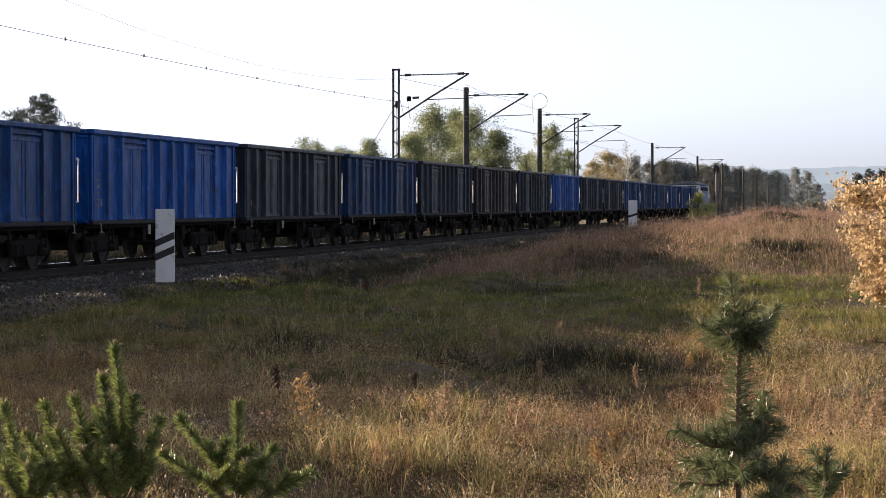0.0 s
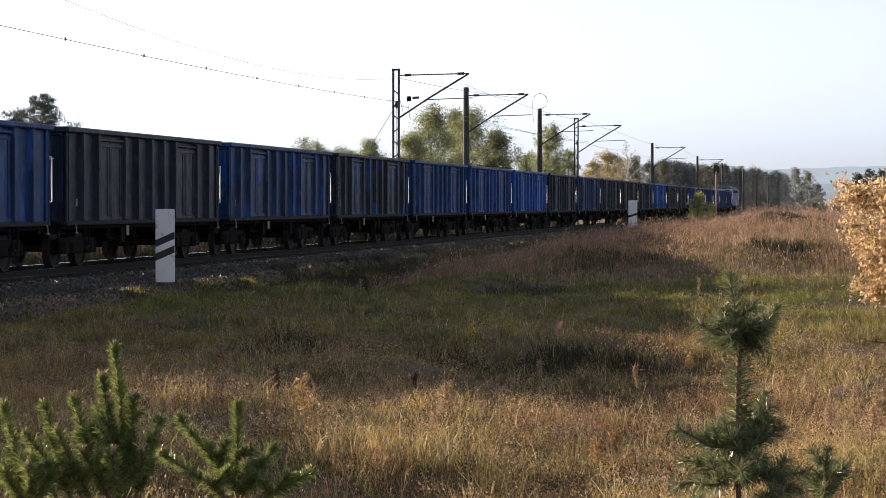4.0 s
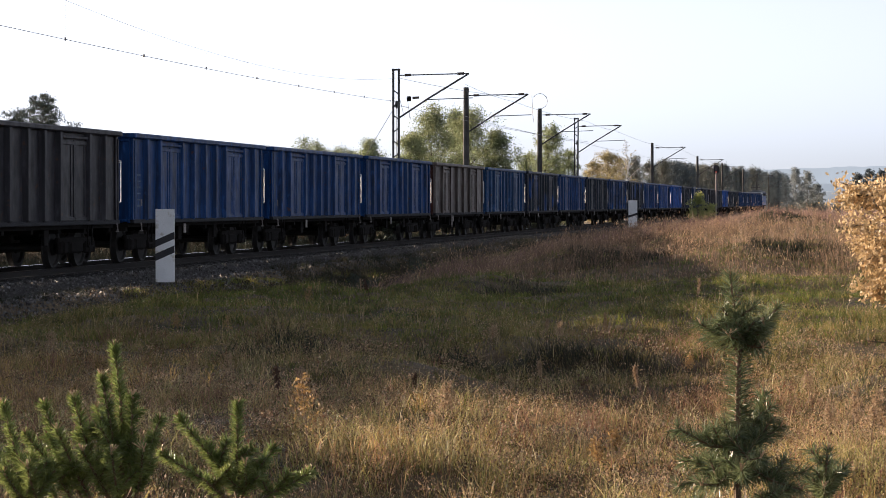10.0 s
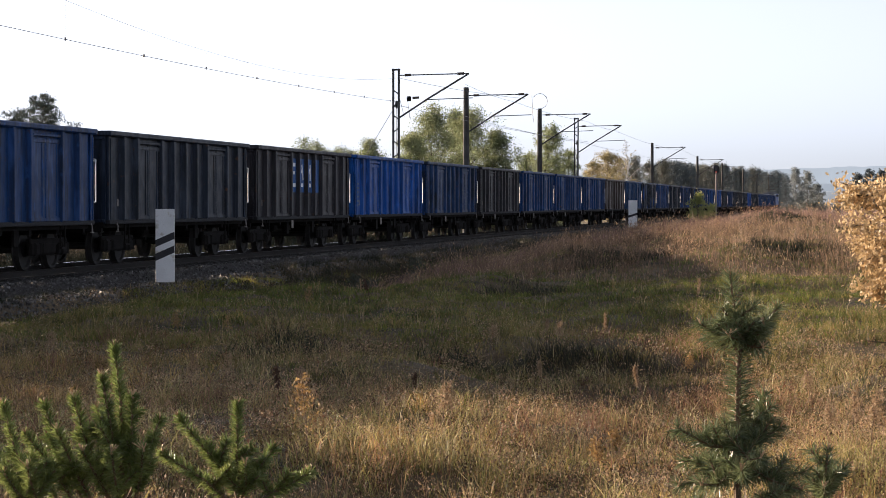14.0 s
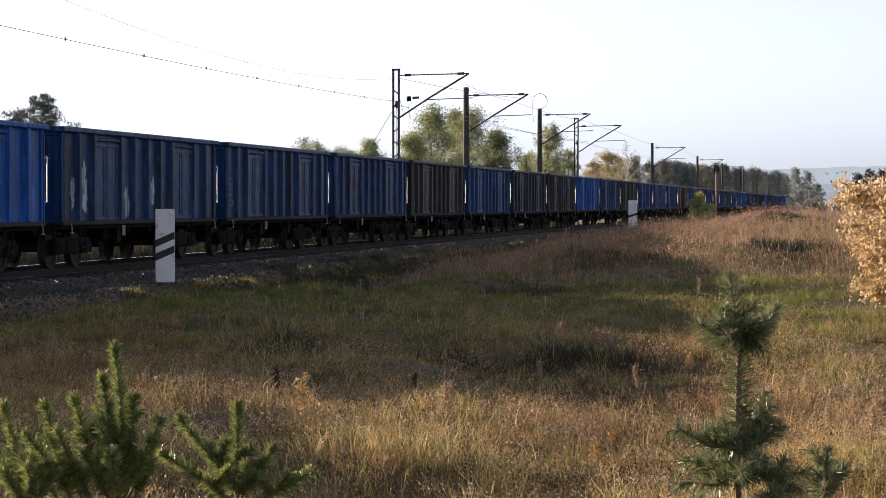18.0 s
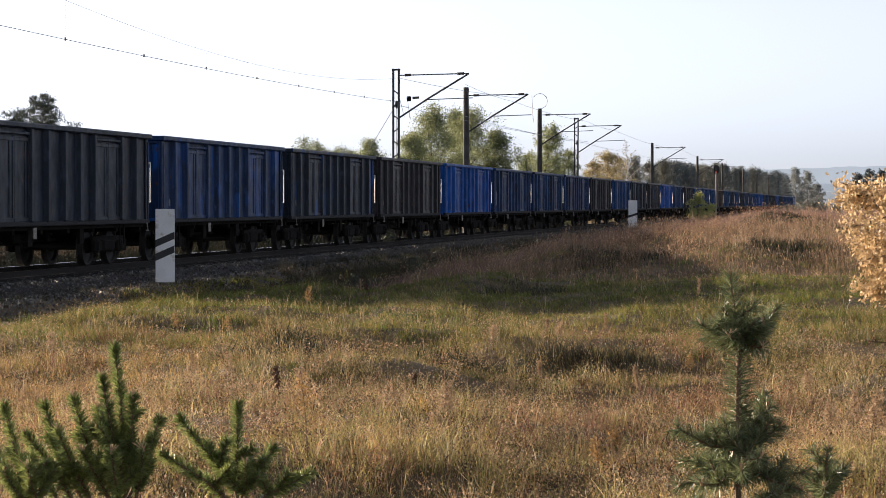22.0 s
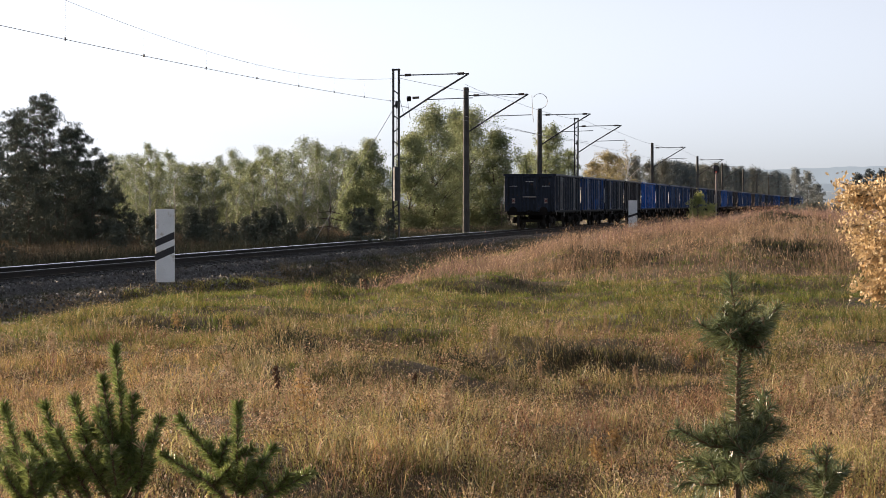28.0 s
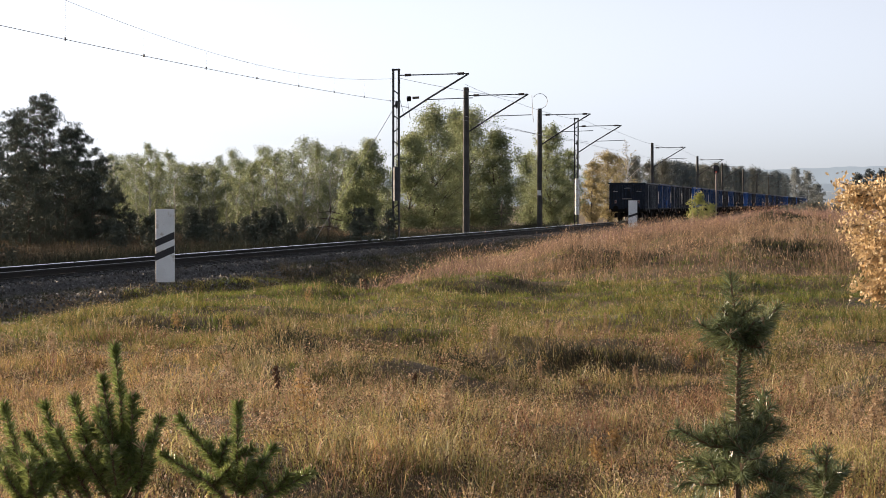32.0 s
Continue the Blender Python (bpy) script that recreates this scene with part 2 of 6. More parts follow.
def blades(name, p, h, w, lean, mat, rng, bend=0.5):
    """Blades of grass: root places p (n,3), heights, widths, lean as a share of the height."""
    n = len(p)
    yaw, ld = rng.uniform(0, 6.283, n), rng.uniform(0, 6.283, n)
    side = np.stack([np.cos(yaw), np.sin(yaw), 0 * yaw], 1) * (w / 2)[:, None]
    off = np.stack([np.cos(ld), np.sin(ld), 0 * ld], 1) * (h * lean)[:, None]
    up = np.array([0, 0, 1.0])
    mid = p + off * bend * 0.5 + up * (h * 0.55)[:, None]
    tip = p + off + up * (h * (1 - 0.25 * lean))[:, None]
    v = np.stack([p - side, p + side, mid - side * 0.8, mid + side * 0.8, tip], 1).reshape(-1, 3)
    f = np.array([[0, 1, 3], [0, 3, 2], [2, 3, 4]])
    t = (np.arange(n)[:, None, None] * 5 + f[None]).reshape(-1, 3)
    return soup(name, v, t, mat)


def tufts(rng, x, y, each, radius):
    """Each place becomes a tuft: blade roots round it, and the tuft each belongs to."""
    k = rng.poisson(each, len(x)) + 1
    i = np.repeat(np.arange(len(x)), k)
    r = np.abs(rng.normal(size=len(i))) * radius
    a = rng.uniform(0, 6.283, len(i))
    return x[i] + r * np.cos(a), y[i] + r * np.sin(a), i


def flakes(name, p, size, aspect, mat, rng, up=None):
    """Small four-cornered leaves, creased along the middle, at places p."""
    n = len(p)
    d = rng.normal(size=(n, 3))
    if up is not None:
        d = d * 0.7 + up
    d /= np.linalg.norm(d, axis=1)[:, None]
    q = rng.normal(size=(n, 3))
    q -= (q * d).sum(1)[:, None] * d
    q /= np.linalg.norm(q, axis=1)[:, None]
    k = np.cross(d, q)
    s = np.broadcast_to(size, (n,))[:, None]
    a, b = p - d * s / 2, p + d * s / 2
    c, e = p + (q * aspect + k * 0.18) * s / 2, p + (-q * aspect + k * 0.18) * s / 2
    v = np.stack([a, c, b, e], 1).reshape(-1, 3)
    f = np.array([[0, 1, 2], [0, 2, 3]])
    t = (np.arange(n)[:, None, None] * 4 + f[None]).reshape(-1, 3)
    return soup(name, v, t, mat)


def thing(name, m, label, category, group="", kind=""):
    e = new(name)
    e.empty_display_size = 0.3
    e.matrix_basis = m
    return tagged(e, label, category, group, kind)


# ---- ground ----
def spread(lo, a, b, hi, step, grow=1.22):
    core = list(np.arange(a, b + 1e-6, step))
    d, v, left = step, a, []
    while v > lo:
        d *= grow
        v -= d
        left.append(v)
    d, v, right = step, b, []
    while v < hi:
        d *= grow
        v += d
        right.append(v)
    return np.array(left[::-1] + core + right)


def ground():
    xs, ys = spread(-2600, -15, 19, 2600, 0.22), spread(-700, 10, 96, 4200, 0.26)
    X, Y = np.meshgrid(xs, ys)
    Z = gz(X, Y)
    v = np.stack([X, Y, Z], 2).reshape(-1, 3)
    nx, ny = len(xs), len(ys)
    i = (np.arange(ny - 1)[:, None] * nx + np.arange(nx - 1)[None]).ravel()
    t = np.concatenate([np.stack([i, i + 1, i + nx + 1], 1), np.stack([i, i + nx + 1, i + nx], 1)])
    me = soup("ground", v, t, M_SOIL)
    me.polygons.foreach_set("use_smooth", np.ones(len(t), dtype=bool))
    tagged(new("ground", me), "rough meadow soil with dry plant litter", "ground", kind="structure")


ground()


# ---- railway ----
def railway():
    root = thing("railway_track", along(0, 0), "straight single railway track on grey ballast", "railway", kind="structure")
    # ballast: a long prism, its shoulders uneven
    rng = np.random.RandomState(3)
    ss = np.concatenate([np.arange(-520, -40, 8.0), np.arange(-40, 150, 0.5), np.arange(150, 1600, 12.0)])
    prof = [(-3.2, -0.72), (-2.6, -0.50), (-1.75, -0.21), (-0.9, -0.19), (0, -0.2), (0.9, -0.19), (1.7, -0.21), (2.2, -0.4), (2.7, -0.56), (3.3, -0.78)]
    v = np.array([[lx + rng.uniform(-.06, .06), s, lz + rng.uniform(-.02, .02)] for s in ss for lx, lz in prof])
    k = len(prof)
    i = (np.arange(len(ss) - 1)[:, None] * k + np.arange(k - 1)[None]).ravel()
    t = np.concatenate([np.stack([i, i + 1, i + k + 1], 1), np.stack([i, i + k + 1, i + k], 1)])
    part("ballast", soup("ballast", v, t, M_BALLAST), None, root)
    part("stained_bed", box(B(), 2.7, 2120, 0.06, 0, 540, -0.2), M_BED, root, "oil-stained stones between the rails")
    # loose stones on the near shoulder
    n = 52000
    lat, s = rng.uniform(-2.2, 4.2, n), -16 + 90 * rng.uniform(0, 1, n) ** 1.3
    zz = np.interp(lat, [p[0] for p in prof], [p[1] for p in prof])
    p = np.stack([lat, s, zz + 0.015], 1)
    q = [at(b_, a_) for a_, b_ in zip(lat, s)]
    p[:, 2] = np.maximum(p[:, 2], gz(np.array([v_.x for v_ in q]), np.array([v_.y for v_ in q])) + 0.02)
    part("stones", flakes("stones", p, rng.uniform(0.03, 0.09, n), 0.8, M_STONE, rng), None, root)["kind"] = "stuff"
    for side in (-1, 1):
        bm = B()
        for z, h, w in ((-0.03, 0.044, 0.07), (-0.09, 0.08, 0.018), (-0.143, 0.02, 0.14)):
            box(bm, w, 2120, h, 0, 540, z)
        rail = part("rail", bm, M_RAIL, root, "", pose(side * 0.7525, 0, 0))
        crown = B()
        # worn bright on top and down the gauge face
        prof = [(-0.0365, -0.012), (-0.0355, -0.009), (-0.034, -0.006), (-0.031, -0.004), (-0.027, -0.002), (-0.018, 0.0), (0.02, 0.0), (0.03, -0.004)]
        ends = [[crown.verts.new((-side * px * -1 if side > 0 else -px, y, pz)) for px, pz in prof] for y in (-520, 1600)]
        for j in range(7):
            f = crown.faces.new((ends[0][j], ends[1][j], ends[1][j + 1], ends[0][j + 1]))
            f.smooth = True
        bmesh.ops.recalc_face_normals(crown, faces=crown.faces)
        # right rail's missing glint is put into a duller head colour
        part("running_surface", crown, M_SHINE if side < 0 else M_DULL, rail, "polished steel running surface")
    sl = meshed("sleeper", box(B(), 2.5, 0.25, 0.16, 0, 0, -0.233, bevel=0.02), M_TIE)
    for q in range(290):
        part("sleeper", sl, None, root, "", pose(random.uniform(-.02, .02), -30 + 0.62 * q, 0))


railway()


# ---- wagons ----
KT = (0, 1, 2, 3, 6, 9, 12, 14, 16.5, 18, 19, 20, 21, 22, 23, 24, 25, 25.5, 27.5, 29, 30, 31, 32)
KU = (.03, 1.25, 2.462, 3.68, 7.35, 11.03, 14.70, 17.12, 20.11, 21.88, 23.03, 24.16, 25.29, 26.43, 27.57, 28.70, 29.83, 30.39, 32.55, 34.14, 35.19, 36.24, 37.28)
POSTS = (-5.35, -4.25, -2.2, -1.12, 0, 1.06, 2.1, 4.15, 5.3)
FINS = (-4.75, -2.8, -1.08, 0.68, 2.4, 4.27)
cache = {}


def shared(key, make, mat):
    k = (key, mat.name)
    if k not in cache:
        cache[k] = meshed(key, make(), mat)
    return cache[k]


def hat():
    """A pressed rib of hat section with steep flanks."""
    bm = B()
    rings = []
    for z, d in ((-1.02, 0.03), (-0.94, 0.105), (0.6, 0.11), (1.0, 0.105)):
        rings.append([bm.verts.new((x, y, z)) for x, y in ((-0.045, -0.125), (-0.03, -0.11), (d - 0.038, -0.08), (d - 0.025, -0.062),
                                                          (d - 0.025, 0.062), (d - 0.038, 0.08), (-0.03, 0.11), (-0.045, 0.125))])
    for a, b in zip(rings, rings[1:]):
        for q in range(7):
            bm.faces.new((a[q], a[q + 1], b[q + 1], b[q]))
    bm.faces.new(rings[0][::-1])
    bm.faces.new(rings[-1])
    return bm


def fin():
    """A thin T-shaped rib."""
    return box(box(B(), 0.11, 0.016, 2.02, 0.015, 0, 0), 0.014, 0.07, 2.02, 0.07, 0, 0, bevel=0.004)


def corner_angle():
    bm = box(B(), 0.05, 0.16, 2.06, 0.0, 0, 0, bevel=0.012)
    return box(bm, 0.03, 0.05, 1.9, 0.03, 0.05, 0, bevel=0.01)


def door_leaf():
    bm = B()
    box(bm, 0.035, 0.93, 1.8, 0, 0, 0, bevel=0.01)
    for y in (-0.43, 0.43):
        box(bm, 0.05, 0.07, 1.8, 0.01, y, 0, bevel=0.01)
    for z in (-0.86, 0.83):
        box(bm, 0.055, 0.93, 0.08, 0.01, 0, z, bevel=0.01)
    box(bm, 0.03, 0.06, 1.58, 0.02, 0.22, 0, bevel=0.01)
    return bm


def wheel_mesh(side):
    """A turned wheel with its flange on the inner side, axis along x."""
    bm = B()
    prof = ((-0.085, 0.09), (-0.085, 0.15), (-0.03, 0.17), (-0.02, 0.37), (-0.075, 0.4), (-0.085, 0.485), (-0.06, 0.485), (-0.05, 0.466), (0.065, 0.455), (0.065, 0.4), (0.02, 0.37), (0.03, 0.17), (0.1, 0.15), (0.13, 0.09))
    rings = [[bm.verts.new((side * x, r * math.cos(a), r * math.sin(a))) for a in np.linspace(0, 2 * math.pi, 25)[:-1]] for x, r in prof]
    for a, b in zip(rings, rings[1:]):
        for q in range(24):
            bm.faces.new((a[q], a[(q + 1) % 24], b[(q + 1) % 24], b[q]))
    bm.faces.new(rings[0])
    bm.faces.new(rings[-1])
    bmesh.ops.recalc_face_normals(bm, faces=bm.faces)
    return bm


def bogie_frame():
    bm = B()
    box(bm, 0.12, 2.5, 0.16, 0, 0, 0.12, bevel=0.03)
    box(bm, 0.14, 0.9, 0.3, 0, 0, -0.02, bevel=0.05)
    for y in (-0.9, 0.9):
        box(bm, 0.2, 0.32, 0.3, 0.02, y, -0.03, bevel=0.05)
        for q in (-0.27, 0.27):
            rod(bm, (0.03, y + q, -0.16), (0.03, y + q, 0.1), 0.085, seg=8)
    return bm


def underframe():
    bm = B()
    box(bm, 0.4, 13.0, 0.3, 0, 0, 0.95)
    for x in (-1.3, 1.3):
        box(bm, 0.14, 12.9, 0.18, x * 0.96, 0, 0.98, bevel=0.02)
    for y in (-6.35, -4.5, -2.7, -0.9, 0.9, 2.7, 4.5, 6.35):
        box(bm, 2.5, 0.16, 0.3, 0, y, 0.95)
    box(bm, 2.68, 12.8, 0.05, 0, 0, 1.1)
    return bm


def end_wall():
    bm = B()
    return box(bm, 2.72, 0.05, 2.08, 0, 0, 0)


def handle(w, h, d, r):
    bm = B()
    chain(bm, [(0, 0, 0), (0, d, 0), (w, d, h), (w, 0, h)], r, 5)
    return bm


def gear():
    bm = B()
    rod(bm, (-0.9, 0.7, 0.72), (0.2, 0.7, 0.72), 0.2, seg=12)
    box(bm, 0.3, 0.5, 0.3, 0.5, -0.8, 0.75, bevel=0.04)
    rod(bm, (0.2, -3.0, 0.62), (0.2, 3.0, 0.62), 0.035)
    rod(bm, (-0.3, -2.2, 0.7), (-0.3, 2.4, 0.7), 0.03)
    for y in (-1.6, 1.9):
        box(bm, 0.06, 0.3, 0.55, 1.2, y, 0.82)
    box(bm, 0.5, 0.24, 0.4, 0.2, 1.9, 0.8, 8, 0, 0, 0.03)
    return bm


def step():
    bm = B()
    for y in (-0.16, 0.16):
        box(bm, 0.03, 0.03, 0.5, 0, y, -0.25)
    box(bm, 0.05, 0.35, 0.04, 0.01, 0, -0.5)
    return bm


def buffer_mesh():
    bm = B()
    rod(bm, (0, 0, 0), (0, 0.42, 0), 0.11, seg=10)
    rod(bm, (0, 0.4, 0), (0, 0.5, 0), 0.075, seg=10)
    rod(bm, (0, 0.5, 0), (0, 0.54, 0), 0.23, seg=14)
    return bm


def coupler_mesh():
    bm = B()
    box(bm, 0.09, 0.4, 0.16, 0, 0.2, 0, bevel=0.02)
    chain(bm, [(0.0, 0.36, 0), (0.05, 0.5, -0.18), (-0.05, 0.5, -0.35), (0, 0.42, -0.46)], 0.03)
    chain(bm, [(0.35, 0, 0), (0.35, 0.3, -0.25), (0.33, 0.45, -0.3)], 0.025)
    return bm


M_RAILING = surface("white_handrail_paint", (0.85, 0.85, 0.84), (0.75, 0.75, 0.73), 6, 0.45, 0, 0.05)
M_LEVER = surface("chipped_pale_paint", (0.3, 0.28, 0.26), (0.14, 0.12, 0.11), 20, 0.7, 0, 0.2)


def lever():
    bm = B()
    chain(bm, [(0, 0, 0.02), (0.03, 0, -0.05), (0.035, 0.01, -0.19)], 0.018, 5, 0.8)
    box(bm, 0.05, 0.1, 0.03, 0.03, 0, -0.19)
    return bm


def wagon(col, label, k):
    w = thing("open_freight_wagon", along(k * PITCH + PITCH / 2, 0), label, "freight wagon", "wagons of the coal train")
    part("underframe", shared("underframe", underframe, M_FRAME), None, w)
    part("brake_gear", shared("brake_gear", gear, M_FRAME), None, w)
    for sd in (-1, 1):
        turn = pose(0, 0, 0) if sd > 0 else pose(0, 0, 0, 0, 0, 180)
        wall = part("side_wall", shared("side_wall", lambda: box(B(), 0.05, 12.84, 2.08, 0, 0, 0), col), None, w, "", pose(sd * 1.37, 0, 2.04))
        for y in FINS if col is P_BEIGE else POSTS:
            part("post", shared("fin", fin, col) if col is P_BEIGE else shared("post", hat, col), None, wall, "", pose(sd * 0.065, y, 0.0) @ turn)
        for y in (-6.34, 6.34):
            part("corner_angle", shared("corner_angle", corner_angle, col), None, wall, "", pose(sd * 0.045, y, 0) @ turn)
        for y in (-3.78, 3.33) if col is P_BEIGE else (-3.2, 3.2):
            for o in (-0.47, 0.47):
                part("door_leaf", shared("door_leaf", door_leaf, col), None, wall, "", pose(sd * 0.045, y + o, -0.06) @ turn)
            part("door_head", shared("door_head", lambda: box(B(), 0.1, 1.82, 0.07, 0, 0, 0, bevel=0.015), col), None, wall, "", pose(sd * 0.06, y, 0.9))
        part("top_rail", shared("top_rail", lambda: box(B(), 0.2, 12.86, 0.13, 0, 0, 0, bevel=0.03), col), None, w, "", pose(sd * 1.43, 0, 3.105))
        part("bottom_rail", shared("bottom_rail", lambda: box(B(), 0.11, 12.9, 0.1, 0, 0, 0, bevel=0.015), M_GRIME), None, w, "", pose(sd * 1.42, 0, 1.03))
        for y in (-4.9, 4.4):
            part("step", shared("step", step, M_FRAME), None, w, "", pose(sd * 1.4, y, 0.99))
        part("label_box", shared("label_box", lambda: box(B(), 0.03, 0.2, 0.24, 0, 0, 0, bevel=0.01), M_LEVER), None, w, "pale label holder", pose(sd * 1.44, -1.9 * sd, 0.83))
        for y in (-5.9, 6.2):
            part("lashing_lever", shared("lashing_lever", lever, M_LEVER), None, w, "pale chipped lever", pose(sd * 1.46, y, 1.0, 0, 0, 0 if sd > 0 else 180))
    for e in (-1, 1):
        m = pose(0, e * 6.42, 2.04, 0, 0, 0 if e > 0 else 180)
        ec = P_RUST if col is P_BEIGE else col
        ew = part("end_wall", shared("end_wall", end_wall, ec), None, w, "rust-red end wall" if ec is P_RUST else "", m)
        for x in (-0.45, 0.45):
            part("end_post", shared("end_post", lambda: box(B(), 0.12, 0.12, 2.0, 0, 0.07, 0, bevel=0.02), ec), None, ew, "", pose(x, 0, 0))
        for z in (-0.98, 0.96):
            part("cross_rail", shared("cross_rail", lambda: box(B(), 2.7, 0.06, 0.07, 0, 0.05, 0, bevel=0.01), ec), None, ew, "", pose(0, 0, z))
        for x, z in ((-1.15, 0.42), (-0.2, 0.68), (0.72, 0.42)):
            part("grab_rail", shared("grab_rail", lambda: handle(0.42, 0, 0.1, 0.014), M_WHITE), None, ew, "pale grab rail", pose(x, 0.02, z))
        part("top_rail", shared("end_top_rail", lambda: box(B(), 3.06, 0.14, 0.124, 0, 0, 0, bevel=0.02), col), None, w, "", pose(0, e * 6.45, 3.106))
        part("corner_handrail", shared("corner_handrail", lambda: handle(0, 0.98, 0.1, 0.016), M_RAILING), None, w, "white corner handrail", pose(e * 1.47, e * 6.43, 1.5, 0, 0, 0 if e > 0 else 180))
        for x in (-0.875, 0.875):
            part("buffer", shared("buffer", buffer_mesh, M_FRAME), None, w, "", pose(x, e * 6.46, 1.06, 0, 0, 0 if e > 0 else 180))
        part("coupler", shared("coupler", coupler_mesh, M_FRAME), None, w, "", pose(0, e * 6.5, 1.02, 0, 0, 0 if e > 0 else 180))
        bg = part("bogie", shared("bogie", lambda: box(box(B(), 1.9, 0.5, 0.22, 0, 0, 0.1, bevel=0.04), 0.5, 0.6, 0.3, 0, 0, 0.3), M_FRAME), None, w, "", pose(0, e * 4.5, 0.5))
        for sd in (-1, 1):
            part("side_frame", shared("side_frame", bogie_frame, M_FRAME), None, bg, "", pose(sd * 1.0, 0, 0, 0, 0, 0 if sd > 0 else 180))
        for y in (-0.9, 0.9):
            part("axle", shared("axle", lambda: rod(B(), (-1.05, 0, 0), (1.05, 0, 0), 0.085, seg=10), M_WHEEL), None, bg, "", pose(0, y, -0.04))
            for q in (-1, 1):
                part("wheel", shared("wheel_right" if q > 0 else "wheel_left", lambda: wheel_mesh(q), M_WHEEL), None, bg, "", pose(q * 0.755, y, -0.04))
    return w


TRAIN = {
    14: P_BLUE, 13: P_BLUE, 12: P_BLUE, 11: P_NAVY, 10: P_NAVY, 9: P_BLUE, 8: P_GREY, 7: P_GREY, 6: P_BRIGHT, 5: P_GREY, 4: P_BROWN,
    3: P_GREY, 2: P_NAVY, 1: P_GREY, 0: P_BRIGHT, -1: P_MID, -2: P_BLUE, -3: P_MIX, -4: P_PATCHED, -5: P_GREY, -6: P_BLUE, -7: P_MIX,
    -8: P_PALE, -9: P_BEIGE, -10: P_BLUE, -11: P_BLUE, -12: P_BLUE, -13: P_BROWN, -14: P_NAVY, -15: P_BRIGHT, -16: P_BROWN, -17: P_GREY,
    -18: P_BLUE, -19: P_BROWN, -20: P_NAVY, -21: P_NAVY, -22: P_NAVY, -23: P_BRIGHT, -24: P_BROWN, -25: P_MIX, -26: P_PATCHED, -27: P_GREY}
SAY = {P_BRIGHT: "freshly painted bright blue", P_MID: "clean mid-blue", P_BLUE: "weathered blue", P_PALE: "faded pale blue", P_NAVY: "grimy dark blue and grey", P_PATCHED: "grimy dark blue, brightly patched",
       P_GREY: "dirty dark grey", P_BROWN: "sooty brown-grey", P_BEIGE: "dusty beige-grey", P_MIX: "grey wagon with blue repaint patches,"}
P_PANEL = paint("blue_panel_paint", (0.02, 0.1, 0.32), (0.015, 0.07, 0.22), rust=0.0)
P_FADED = paint("faded_letter_paint", (0.1, 0.14, 0.2), (0.06, 0.09, 0.14), rust=0.0)
P_SMEAR = paint("pale_smeared_paint", (0.4, 0.45, 0.5), (0.24, 0.29, 0.34), (0.03, 0.07, 0.15), 0.1)
M_SOILED = surface("soiled_white_plate", (0.3, 0.27, 0.25), (0.18, 0.15, 0.14), 8, 0.8)
wagons = []


def mark(wall, sd, y, z, w, h, mat, name="marking", label="", rx=0.0):
    part(name, box(B(), 0.004, w, h), mat, wall, label, pose(sd * 0.112, y, z, rx))


